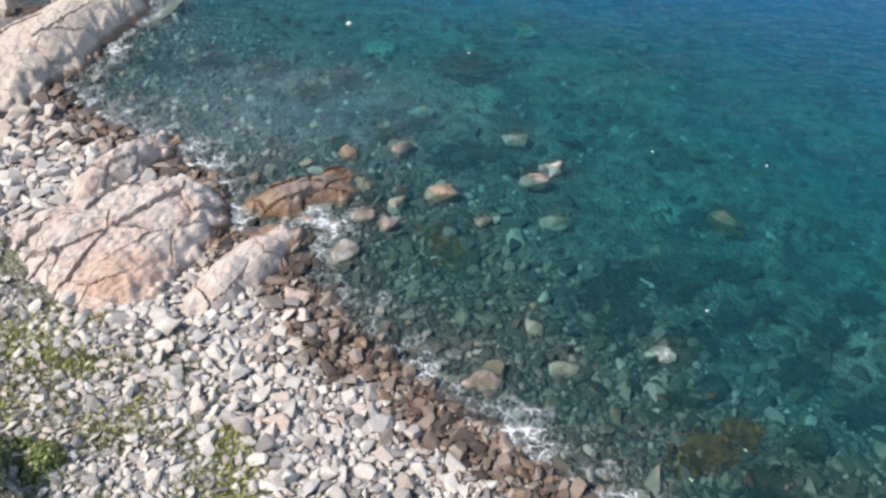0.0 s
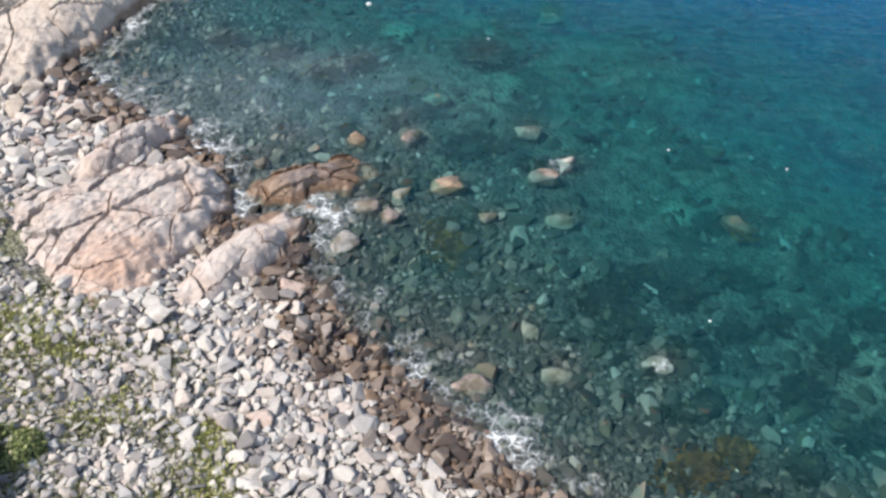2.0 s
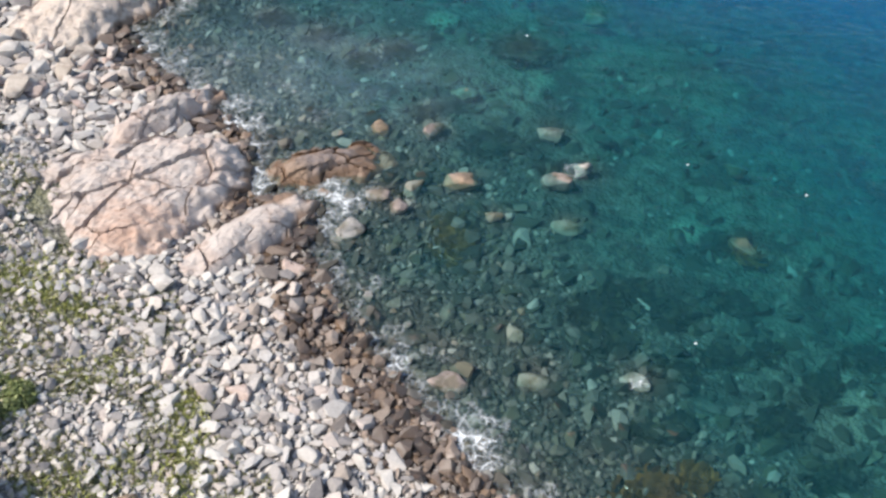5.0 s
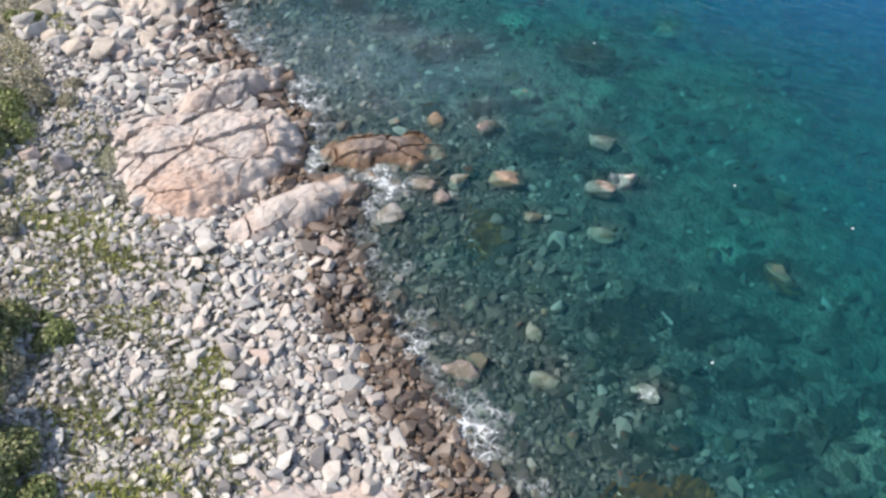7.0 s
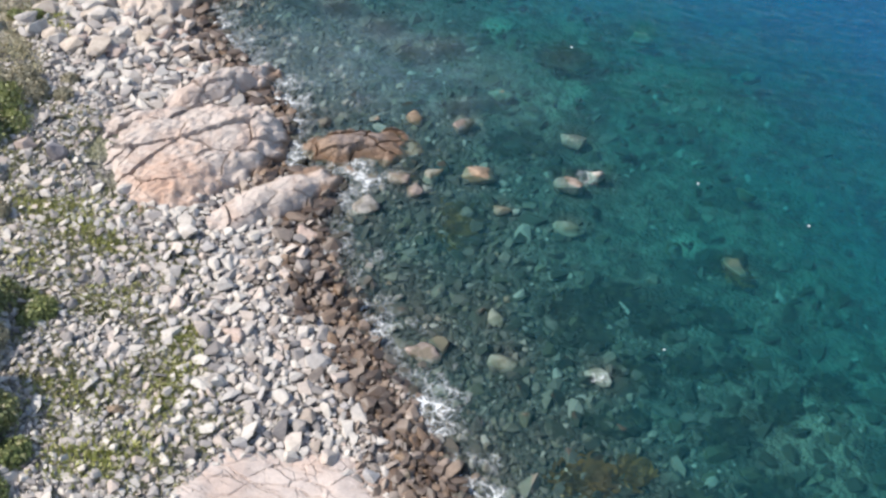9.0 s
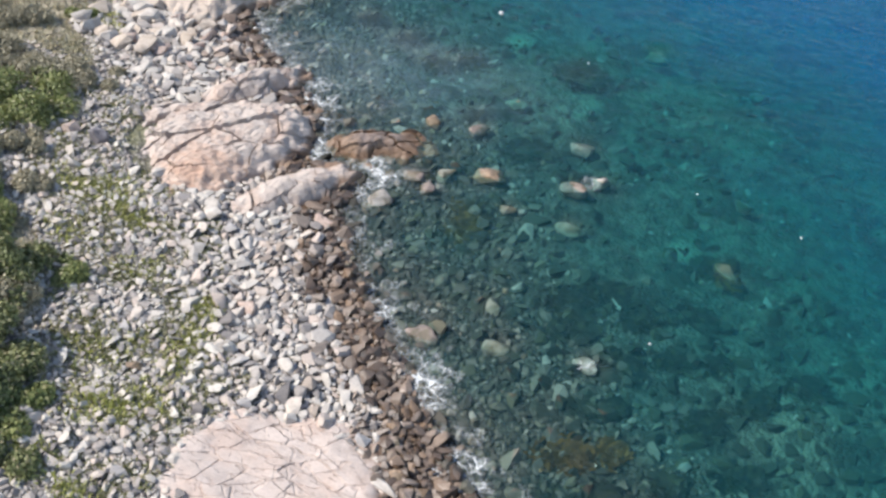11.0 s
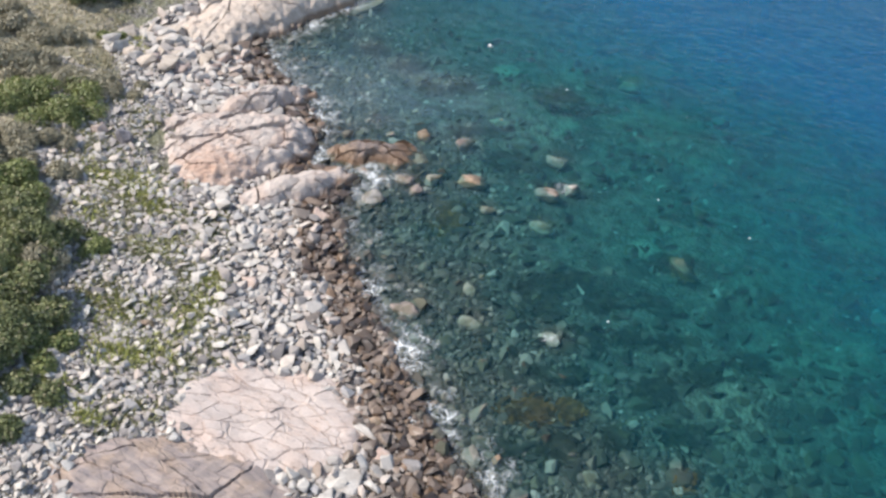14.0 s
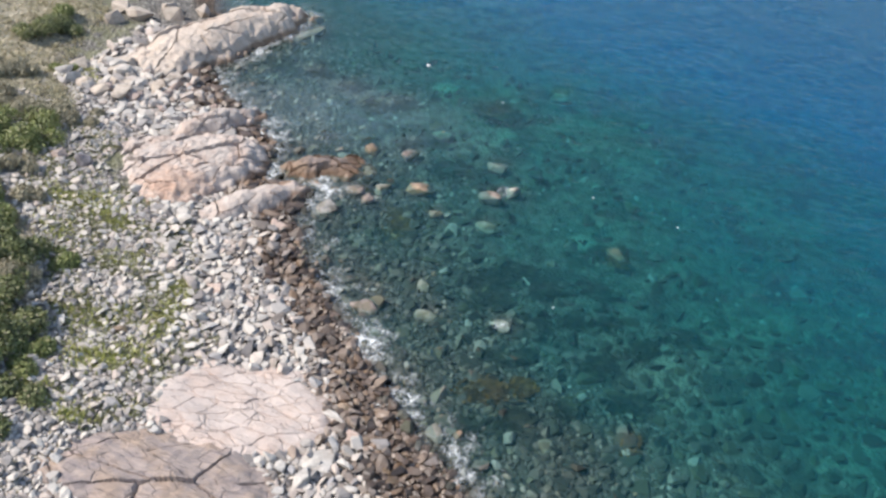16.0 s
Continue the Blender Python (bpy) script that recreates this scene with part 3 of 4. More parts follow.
# ---- bedrock outcrops ----
def outcrop(name, x, y, heading, half_long, half_wide, height, mat, label, seed, cell=1.1, flat=3.0, dip=0.0, relief=0.25, step=0.11, sharp=2.6, base=None, taper=0.0, follow=0.0, crack=0.10, sunk=0.16, dark=0.8):
    """A ledge of bedrock, broken into blocks by joints; dip lifts its left-hand edge."""
    r = np.random.default_rng(seed)
    u, v = np.arange(-half_long * 1.25, half_long * 1.25, step), np.arange(-half_wide * 1.35, half_wide * 1.35, step)
    U, V = np.meshgrid(u, v, indexing="ij")
    edge = 1 + 0.16 * lumps(U, V, half_wide * 0.5, seed) + 0.07 * lumps(U, V, 0.45, seed + 1)
    rad = ((np.abs(U) / half_long) ** sharp + (np.abs(V) / (half_wide * (1 - taper * U / half_long))) ** sharp) ** (1 / sharp) / edge
    # blocks: nearest and second nearest of scattered centres, longer along the ledge
    n = max(6, int(4 * half_long * half_wide / (cell * cell * 1.9)))
    cu, cv = r.uniform(-half_long * 1.2, half_long * 1.2, n), r.uniform(-half_wide * 1.3, half_wide * 1.3, n)
    tone, tu, tv = r.normal(0, 1, n), r.normal(0, 0.10, n), r.normal(0, 0.14, n)
    wu, wv = U + 0.09 * lumps(U, V, 0.5, seed + 3), V + 0.09 * lumps(U, V, 0.4, seed + 5)
    d1, d2, who = np.full(U.shape, 1e9), np.full(U.shape, 1e9), np.zeros(U.shape, int)
    for k in range(n):
        d = np.hypot((wu - cu[k]) / 2.3, wv - cv[k])
        first = d < d1
        d2 = np.where(first, d1, np.minimum(d2, d))
        who = np.where(first, k, who)
        d1 = np.where(first, d, d1)
    gap = np.clip((d2 - d1) / crack, 0, 1)
    body = 1 - np.clip(rad, 0, 1.4) ** flat
    Zl = height * body * (1 + dip * V / half_wide)
    Zl = Zl + relief * np.clip(body + 0.3, 0, 1) * (0.55 * tone[who] + tu[who] * (U - cu[who]) + tv[who] * (V - cv[who]) * 1.5)
    Zl = Zl - (1 - gap) * relief * 0.9 * np.clip(body + 0.4, 0, 1) + relief * (0.2 * lumps(U, V, 0.33, seed + 8) + 0.14 * lumps(U * 0.5, V, 0.14, seed + 4)) + 0.08 * lumps(U, V, 0.9, seed + 9)
    c, s = math.cos(radians(heading)), math.sin(radians(heading))
    gxw, gyw = x + U * c - V * s, y + U * s + V * c
    G = land(gxw, gyw)
    low = (1 - follow) * (base or 0.0) + follow * land(np.array([x]), np.array([y]))[0]
    Zl = Zl + follow * (G - land(np.array([x]), np.array([y]))[0])
    Zw = np.where(body > -0.6, np.maximum(low + Zl, G - 0.6), G - 0.6)
    ok = (rad < 1.28)
    faces = grid_faces(len(u), len(v), ok)
    used = np.unique(faces)
    back = np.zeros(U.size, int)
    back[used] = np.arange(len(used))
    pts = np.stack([gxw - x, gyw - y, Zw - low], -1).reshape(-1, 3)
    seams = dark * np.clip(0.45 + 0.9 * lumps(U, V, 0.9, seed + 6), 0.05, 1)
    under = pts[used] - (0, 0, sunk)
    root = new(name)
    root.location = (x, y, low)
    part("bedrock", mesh_of("bedrock", under, back[faces], mat, False, joint=seams.ravel()[used]), root)
    # each block between the joints is a piece of its own, with sides that go down into the joint
    mine = who.ravel()[faces]
    whole = (mine == mine[:, :1]).all(1) & (body.ravel()[faces] > -0.25).all(1)
    pieces = []
    for k in range(n):
        q = faces[whole & (mine[:, 0] == k)]
        group = np.arange(U.size)
        while True:
            lowest = group[q].min(1)
            then = group.copy()
            for c4 in range(4):
                np.minimum.at(then, q[:, c4], lowest)
            if (then == group).all():
                break
            group = then
        pieces += [q[group[q[:, 0]] == g] for g in np.unique(group[q[:, 0]])]
    for q in pieces:
        if len(q) < 8:
            continue
        ids = np.unique(q)
        slot = np.full(U.size, -1)
        slot[ids] = np.arange(len(ids))
        top = pts[ids]
        edges = {}
        for f in slot[q].tolist():
            for a, b in zip(f, f[1:] + f[:1]):
                edges[(a, b)] = (b, a) not in edges and edges.get((a, b), True)
        rim = [(a, b) for a, b in edges if (b, a) not in edges]
        low_of, skirt = {}, []
        for a, b in rim:
            for w in (a, b):
                if w not in low_of:
                    low_of[w] = len(top) + len(low_of)
        feet = top[list(low_of)] - (0, 0, 0.55)
        skirt = [(b, a, low_of[a], low_of[b]) for a, b in rim]
        verts = np.concatenate([top, feet])
        seam = np.concatenate([(1 - gap).ravel()[ids] * seams.ravel()[ids] * 0.7, seams.ravel()[ids][list(low_of)]])
        part("block", mesh_of("block", verts.tolist(), slot[q].tolist() + skirt, mat, False, joint=seam), root)
    return tagged(root, label, "rock outcrop", group="bedrock ledges")


outcrop("rock_outcrop", -26.1, 52.8, 64, 10.2, 3.1, 2.5, cream_rock, "long cream bedrock ledge running out into the sea", 3, cell=1.7, flat=2.6, dip=0.12, relief=0.2, base=0.0, step=0.11, sharp=3.2, taper=0.42, crack=0.06, sunk=0.1, dark=0.6)
outcrop("rock_outcrop", -16.4, 33.7, 50, 5.6, 4.4, 1.4, pink_rock, "broad pale pink bedrock ledge with dark joints", 12, cell=1.1, flat=3.4, dip=0.2, relief=0.34, step=0.08, sharp=3.4, base=0.6, follow=0.3, taper=0.36, crack=0.06, sunk=0.1, dark=0.55)
outcrop("rock_outcrop", -18.3, 39.3, 60, 4.3, 1.15, 1.3, pink_rock, "narrow pale pink bedrock rib beside a dark cleft", 14, cell=0.85, flat=2.4, dip=0.15, relief=0.26, step=0.08, base=0.5, follow=0.2, crack=0.06, sunk=0.1, dark=0.6)
outcrop("rock_outcrop", -10.3, 31.7, 60, 4.4, 1.55, 1.2, pink_rock, "rounded pale pink bedrock ridge at the waterline", 17, cell=1.15, flat=2.0, dip=-0.1, relief=0.2, step=0.08, base=0.25, follow=0.25, taper=-0.15, crack=0.06, sunk=0.1, dark=0.6)
outcrop("rock_outcrop", -7.7, 38.5, 24, 3.25, 1.45, 1.1, ochre_rock, "ochre wave-washed rock ridge standing in the sea", 19, cell=0.85, flat=2.2, dip=-0.2, relief=0.38, step=0.08, base=-0.05, crack=0.07, sunk=0.12)
outcrop("rock_outcrop", 0.1, 14.5, 20, 4.9, 3.6, 0.3, slab_rock, "flat pale pink rock slab crossed by fine cracks", 23, cell=0.8, flat=5.0, dip=0.0, relief=0.055, follow=1.0, crack=0.025, sunk=0.02, dark=0.2, step=0.06)
outcrop("rock_outcrop", -0.3, 8.3, 13, 5.5, 3.3, 0.5, tan_rock, "tan and grey bedrock shelf with rough joints", 29, cell=1.3, flat=2.8, dip=0.1, relief=0.17, follow=1.0, crack=0.04, sunk=0.05, dark=0.4, step=0.07)


# ---- boulders ----
def boulder(x, y, length, width, height, heading, tint, label, seed, z=None, sink=0.25, tip=0.0):
    """One boulder: a rounded, bevelled block with dents."""
    v, f = hull_stone(seed + 500, 1.0, 1.0, 12 if z is None else 18)
    bm = bmesh.new()
    vs = [bm.verts.new(p) for p in v]
    for face in f:
        bm.faces.new([vs[i] for i in face])
    bmesh.ops.dissolve_limit(bm, angle_limit=radians(14), verts=bm.verts, edges=bm.edges)
    bmesh.ops.bevel(bm, geom=list(bm.edges), offset=0.025, segments=1, affect="EDGES", clamp_overlap=True)
    bmesh.ops.triangulate(bm, faces=bm.faces)
    bmesh.ops.subdivide_edges(bm, edges=[e for e in bm.edges if e.calc_length() > 0.2], cuts=1, use_grid_fill=True)
    if z is not None:
        # the sea has worn its own boulders round and lumpy
        bmesh.ops.subdivide_edges(bm, edges=[e for e in bm.edges if e.calc_length() > 0.16], cuts=1, use_grid_fill=True)
        for _ in range(3):
            bmesh.ops.smooth_vert(bm, verts=bm.verts, factor=0.5, use_axis_x=True, use_axis_y=True, use_axis_z=True)
        for p in bm.verts:
            p.co *= 1.1 + 0.22 * noise.noise(p.co * 2.3 + Vector((0, seed, 3))) + 0.08 * noise.noise(p.co * 6.1 + Vector((seed, 0, 0)))
        for face in bm.faces:
            face.smooth = True
    for p in bm.verts:
        p.co *= 1 + 0.10 * noise.noise(p.co * 3.1 + Vector((seed, 0, 0)))
        p.co = Vector((p.co.x * length, p.co.y * width, p.co.z * height))
    me = bpy.data.meshes.new("boulder")
    bm.to_mesh(me)
    bm.free()
    me.materials.append(BOULDER[tint])
    ob = new("boulder", me)
    g = at_ground(x, y) if z is None else z
    ob.matrix_world = pose(x, y, g + height * (0.5 - sink), tip, 0, heading)
    return tagged(ob, label, "boulder")


boulder(0.0, 38.9, 1.9, 1.0, 0.9, 10, "orange", "orange boulder just breaking the sea surface", 72, -0.48)
boulder(-5.6, 42.3, 1.1, 0.9, 0.8, 0, "orange", "small orange boulder just breaking the sea surface", 1, -0.35)
boulder(-2.5, 42.8, 1.6, 0.9, 0.9, 55, "salmon", "salmon boulder washed by the sea", 2, -0.38)
boulder(4.4, 44.1, 1.7, 1.2, 0.7, 30, "salmon", "mottled salmon boulder just under the surface", 3, -0.55)
boulder(6.5, 41.3, 0.95, 0.8, 0.8, 20, "sea_white", "whitish boulder breaking the sea surface", 4, -0.45)
boulder(5.2, 40.1, 1.6, 1.1, 0.9, 15, "salmon", "pinkish boulder awash in the sea", 5, -0.6)
boulder(7.4, 44.2, 1.4, 0.9, 0.6, -10, "dark", "dark boulder under shallow water", 6, -0.6)
boulder(15.2, 37.1, 1.7, 0.8, 0.9, -50, "brown", "brown weedy boulder under clear water", 7, -0.75)
boulder(5.7, 56.7, 1.9, 1.0, 1.2, 0, "salmon", "pink boulder under clear water", 8, -1.15)
boulder(10.3, 27.6, 1.75, 0.7, 0.7, -15, "sea_white", "long whitish boulder awash in the sea", 9, -0.58)
boulder(4.2, 29.0, 1.2, 1.0, 0.7, -40, "sunk", "grey-green boulder under shallow water", 10, -0.55)
boulder(5.7, 26.6, 1.5, 0.9, 0.6, -10, "sunk", "flat grey-green boulder under shallow water", 11, -0.5)
boulder(2.0, 25.6, 1.7, 0.9, 0.8, -5, "salmon", "long pinkish-brown boulder at the waterline", 12, -0.25)
boulder(-5.1, 33.9, 1.6, 0.9, 1.0, 30, "sea_white", "pale tilted boulder at the waterline", 13, -0.2)
boulder(-3.0, 36.2, 1.1, 0.9, 0.8, 0, "salmon", "round salmon boulder in shallow water", 14, -0.4)
boulder(-2.6, 37.9, 1.2, 0.9, 0.7, 70, "sunk", "grey boulder in shallow water", 15, -0.42)
boulder(-4.2, 37.0, 1.5, 1.0, 0.7, 10, "salmon", "brownish boulder in shallow water", 16, -0.42)
boulder(6.0, 36.8, 1.7, 0.9, 0.6, 0, "sunk", "flat grey boulder under shallow water", 17, -0.6)
boulder(2.2, 36.7, 0.9, 0.7, 0.6, 20, "orange", "small orange boulder under shallow water", 18, -0.5)
boulder(-1.3, 46.7, 1.5, 1.0, 0.8, -20, "sunk", "grey boulder under shallow water", 19, -0.6)
boulder(0.7, 42.4, 1.8, 1.0, 0.6, 0, "dark", "long dark weedy rock under shallow water", 20, -0.75)
boulder(1.2, 52.2, 3.6, 1.8, 0.8, -10, "dark", "broad dark weedy reef under clear water", 21, -0.85)
boulder(13.6, 54.8, 1.2, 0.9, 0.9, 0, "brown", "brown boulder under clear water", 22, -0.9)
boulder(14.9, 43.2, 1.3, 0.7, 0.8, -15, "brown", "brown boulder under clear water", 23, -0.75)
boulder(-20.0, 58.3, 4.0, 0.8, 0.7, 62, "sunk", "long pale ledge under clear water beside the headland", 24, -0.45)
boulder(19.6, 21.7, 1.3, 1.0, 0.7, 20, "dark", "dark weed-grown boulder under clear water", 55, -0.75)
boulder(15.7, 19.7, 1.5, 1.2, 0.7, -20, "sunk", "broad grey-green boulder under clear water", 56, -0.6)
boulder(-13.8, 30.3, 1.15, 0.75, 0.6, 5, "white", "flat-topped white block on the beach", 25)
boulder(-7.1, 30.5, 1.7, 0.8, 0.7, -20, "pink", "long pink block at the tideline", 26)
boulder(-12.5, 27.5, 1.5, 1.1, 0.8, -30, "white", "large pale angular block on the beach", 27)
boulder(-17.4, 28.9, 1.1, 0.8, 0.8, 70, "white", "upright pale block on the beach", 28)
boulder(-9.7, 26.6, 1.4, 0.7, 0.5, -35, "white", "long white block on the beach", 29)
boulder(-6.3, 19.7, 1.7, 0.9, 0.6, 5, "white", "long white slab on the beach", 30)
boulder(-6.9, 22.4, 1.4, 1.1, 0.7, 10, "pink", "pinkish slab on the beach", 31)
boulder(-22.2, 29.5, 1.5, 1.3, 1.3, -50, "grey", "purple-grey boulder above the beach", 32)
boulder(-23.7, 29.0, 1.4, 0.9, 0.9, 20, "pink", "pinkish boulder above the beach", 33)
boulder(-25.0, 43.7, 1.9, 1.5, 1.4, 20, "pink", "large pink block at the foot of the headland", 34)
boulder(-29.5, 43.0, 2.1, 1.5, 1.3, 40, "white", "large pale block below the headland", 35)
boulder(-26.9, 42.0, 1.7, 1.2, 1.2, 70, "white", "pale upright block below the headland", 36)
boulder(-31.3, 43.6, 1.8, 1.3, 1.1, 10, "white", "pale block below the headland", 37)
boulder(-29.2, 40.3, 1.4, 1.1, 0.9, 0, "white", "pale block below the headland", 38)
boulder(-26.0, 39.9, 1.5, 1.0, 0.8, 30, "pink", "pinkish block on the upper beach", 39)
boulder(-23.1, 39.4, 1.3, 0.9, 0.7, 15, "pink", "pinkish block on the upper beach", 40)
boulder(-20.9, 40.6, 1.6, 0.9, 0.7, 30, "pink", "pinkish block near the water", 41)
boulder(-27.9, 44.4, 1.3, 1.0, 1.0, 60, "pink", "pinkish block below the headland", 42)
# the heap of fallen blocks under the headland
heap = random.Random(91)
for k in range(30):
    x, y = heap.uniform(-33.5, -25.0), heap.uniform(39.0, 45.5)
    size = heap.uniform(0.7, 1.7)
    boulder(x, y, size * 1.25, size, size * 0.8, heap.uniform(0, 180), "cream" if k % 3 else "white", "pale cream fallen block in the heap below the headland", 200 + k)
boulder(5.3, 13.2, 2.2, 1.5, 0.7, 20, "white", "broad pale slab beside the cracked ledge", 43)
boulder(4.4, 16.6, 1.6, 1.0, 0.5, -15, "white", "flat pale slab beside the cracked ledge", 44)
boulder(5.9, 15.6, 1.2, 0.8, 0.6, 70, "pink", "pink block beside the cracked ledge", 45)
boulder(5.2, 11.5, 1.8, 1.1, 0.8, 80, "white", "pale slab at the tan ledge", 46)
boulder(-8.9, 16.2, 0.9, 0.7, 0.5, 0, "orange", "small orange stone among beach herbs", 47)
for k, (x, y, l) in enumerate([(-34.6, 52.6, 2.6), (-32.2, 54.8, 2.4), (-35.6, 50.2, 2.0), (-33.6, 55.8, 2.2), (-30.9, 57.2, 2.0), (-37.0, 53.0, 2.2)]):
    boulder(x, y, l, l * 0.75, l * 0.7, 40 * k, "cream", "large cream block behind the headland ledge", 90 + k)
r = np.random.default_rng(21)
for k in range(16):
    t = r.uniform(0, 1)
    x, y = 3.2 + 6.0 * t + r.normal(0, 0.5), 19.2 - 5.4 * t + r.normal(0, 0.4)
    l = r.uniform(0.6, 1.15)
    boulder(x, y, l, l * r.uniform(0.55, 0.85), l * r.uniform(0.4, 0.65), r.uniform(-60, 60), ("brown", "salmon", "brown", "orange")[k % 4], "rust-brown block at the wet tideline", 60 + k)
for k in range(26):
    x, y = -27.2 + 3.4 * r.uniform(-1, 1) + 0.35 * k / 26, 42.2 + 3.6 * r.uniform(-1, 1)
    l = r.uniform(0.8, 1.6)
    boulder(x, y, l, l * r.uniform(0.6, 0.85), l * r.uniform(0.5, 0.8), r.uniform(0, 180), ("white", "pink", "white")[k % 3], "angular block in the pile below the headland", 100 + k)
for k in range(30):
    t = r.uniform(0, 1)
    x, y = -25 + 19 * t + r.normal(0, 0.5), 45.2 - 13 * t + r.normal(0, 0.6)
    if inland(np.array([x]), np.array([y]))[0] > 0.2:
        l = r.uniform(0.5, 1.1)
        boulder(x, y, l, l * r.uniform(0.5, 0.8), l * r.uniform(0.45, 0.7), r.uniform(20, 70), ("brown", "pink", "pink")[k % 3], "weathered block at the rocky waterline", 150 + k)


# ---- plants ----
def leaves(points, normals, size, aspect, r, curl=0.25):
    """A folded leaf at each point, as arrays."""
    n = len(points)
    a = r.normal(size=(n, 3))
    side = np.cross(normals, a)
    side /= np.linalg.norm(side, axis=1, keepdims=True) + 1e-9
    along = np.cross(side, normals)
    s = (size * r.uniform(0.6, 1.4, n))[:, None]
    tip = points + along * s * aspect + normals * s * curl
    mid = points + along * s * aspect * 0.5
    left, right = mid + side * s * 0.5 + normals * s * 0.12, mid - side * s * 0.5 + normals * s * 0.12
    v = np.stack([points, left, tip, right], 1).reshape(-1, 3)
    f = np.arange(4 * n).reshape(n, 4)
    f = np.concatenate([f[:, [0, 1, 2]], f[:, [0, 2, 3]]])
    return v, f


def bush(x, y, long, wide, height, heading, mat, label, seed, count, size=0.12, name="bush"):
    """A shrub: crooked stems under a lumpy crown of many small leaves with gaps."""
    r = np.random.default_rng(seed)
    g = at_ground(x, y)
    root = new(name)
    root.location = (x, y, g - 0.05)
    c, s = math.cos(radians(heading)), math.sin(radians(heading))
    k = max(6, int(long * wide * 2.6))
    cu, cv = r.uniform(-1, 1, k), r.uniform(-1, 1, k)
    inside = cu**2 + cv**2 < 1
    cu, cv = cu[inside] * long, cv[inside] * wide
    rad = r.uniform(0.5, 0.95, len(cu)) * min(1.0, height * 0.75)
    px, py = cu * c - cv * s, cu * s + cv * c
    floor = land(x + px, y + py) - g
    top = height * np.sqrt(np.clip(1.05 - (cu / long) ** 2 - (cv / wide) ** 2, 0.1, 1)) * r.uniform(0.65, 1.05, len(cu))
    pts, nor = [], []
    count = int(count * 1.9)
    share = rad**2 / (rad**2).sum()
    for i in range(len(cu)):
        m = int(count * share[i])
        d = r.normal(size=(m, 3))
        d[:, 2] = np.abs(d[:, 2]) - 0.35
        d /= np.linalg.norm(d, axis=1, keepdims=True)
        wob = r.uniform(0.62, 1.22, (m, 1))
        p = d * rad[i] * wob * (1.15, 1.15, 0.85) + (px[i], py[i], floor[i] + max(top[i] - rad[i] * 0.85, 0.15))
        pts.append(p)
        nor.append(d + r.normal(0, 0.55, (m, 3)) + (0, 0, 0.3))
    pts, nor = np.concatenate(pts), np.concatenate(nor)
    nor /= np.linalg.norm(nor, axis=1, keepdims=True)
    v, f = leaves(pts, nor, size, 1.5, r)
    part("foliage", mesh_of("foliage", v, f, mat), root)
    for i in range(len(cu)):
        stems_v, stems_f = [], []
        a = Vector((px[i] * 0.75, py[i] * 0.75, floor[i] - 0.1))
        b = Vector((px[i], py[i], floor[i] + max(top[i] - rad[i] * 0.4, 0.3)))
        for q, (t, w) in enumerate(((0, 0.05), (0.5, 0.035), (1, 0.015))):
            at = a.lerp(b, t) + Vector((0.12 * math.sin(5 * i) * t, 0.12 * math.cos(3 * i) * t, 0))
            o = len(stems_v)
            stems_v += [(at.x + w * math.cos(h * 1.2566), at.y + w * math.sin(h * 1.2566), at.z) for h in range(5)]
            if q:
                stems_f += [(o - 5 + h, o - 5 + (h + 1) % 5, o + (h + 1) % 5, o + h) for h in range(5)]
        part("stem", mesh_of("stem", stems_v, stems_f, bark), root)
    return tagged(root, label, "bush")


bush(-28.0, 29.2, 4.2, 2.6, 1.7, 60, green_leaf, "dense green coastal bush above the beach", 1, 9000)
bush(-28.6, 33.0, 3.2, 1.8, 1.3, 40, grey_leaf, "dry grey-brown shrub above the beach", 2, 6000)
bush(-33.0, 31.5, 3.0, 2.6, 1.6, 20, grey_leaf, "dry grey-brown shrub on the slope", 3, 5000)
bush(-18.4, 17.3, 3.5, 2.4, 2.1, -40, dark_leaf, "dark green bush beside the beach", 4, 9000)
bush(-14.6, 13.3, 3.5, 2.0, 2.2, -50, dark_leaf, "dark green bush beside the beach", 5, 9000)
bush(-13.1, 9.2, 2.9, 2.0, 2.0, -55, dark_leaf, "dark green bush beside the beach", 6, 7000)
bush(-16.0, 8.6, 3.4, 3.0, 1.9, 0, dark_leaf, "tall dark green bush on the slope", 7, 7000)
bush(-16.9, 15.8, 1.9, 1.5, 1.7, -40, grey_leaf, "dry olive-brown bush beside the beach", 16, 5000)
bush(-16.6, 12.4, 2.6, 2.2, 1.8, -40, dark_leaf, "tall dark green bush on the slope", 17, 6000)
bush(-19.8, 14.6, 2.6, 2.2, 1.9, -40, dark_leaf, "tall dark green bush on the slope", 18, 6000)
bush(-11.2, 11.4, 1.6, 1.1, 0.9, -50, green_leaf, "low green bush at the edge of the stones", 19, 2600)
bush(-10.6, 6.4, 2.0, 1.6, 1.2, 20, dark_leaf, "dark green bush beside the tan rock shelf", 20, 4000)
bush(-25.4, 25.2, 2.4, 1.6, 1.0, 40, grey_leaf, "low dry grey shrub at the edge of the stones", 22, 3600)
bush(-22.6, 23.4, 1.8, 1.2, 0.9, 30, grey_leaf, "low dry grey shrub at the edge of the stones", 23, 2600)
bush(-26.8, 22.4, 2.8, 2.0, 1.2, 30, grey_leaf, "dry grey-brown shrub on the slope", 24, 4500)
bush(-8.4, 7.3, 1.7, 1.1, 0.9, 30, dark_leaf, "low dark bush beside the tan rock shelf", 25, 1800)
bush(-9.4, 8.7, 1.5, 1.1, 0.9, 40, dark_leaf, "low dark bush between the stones and the rock shelf", 28, 2200)
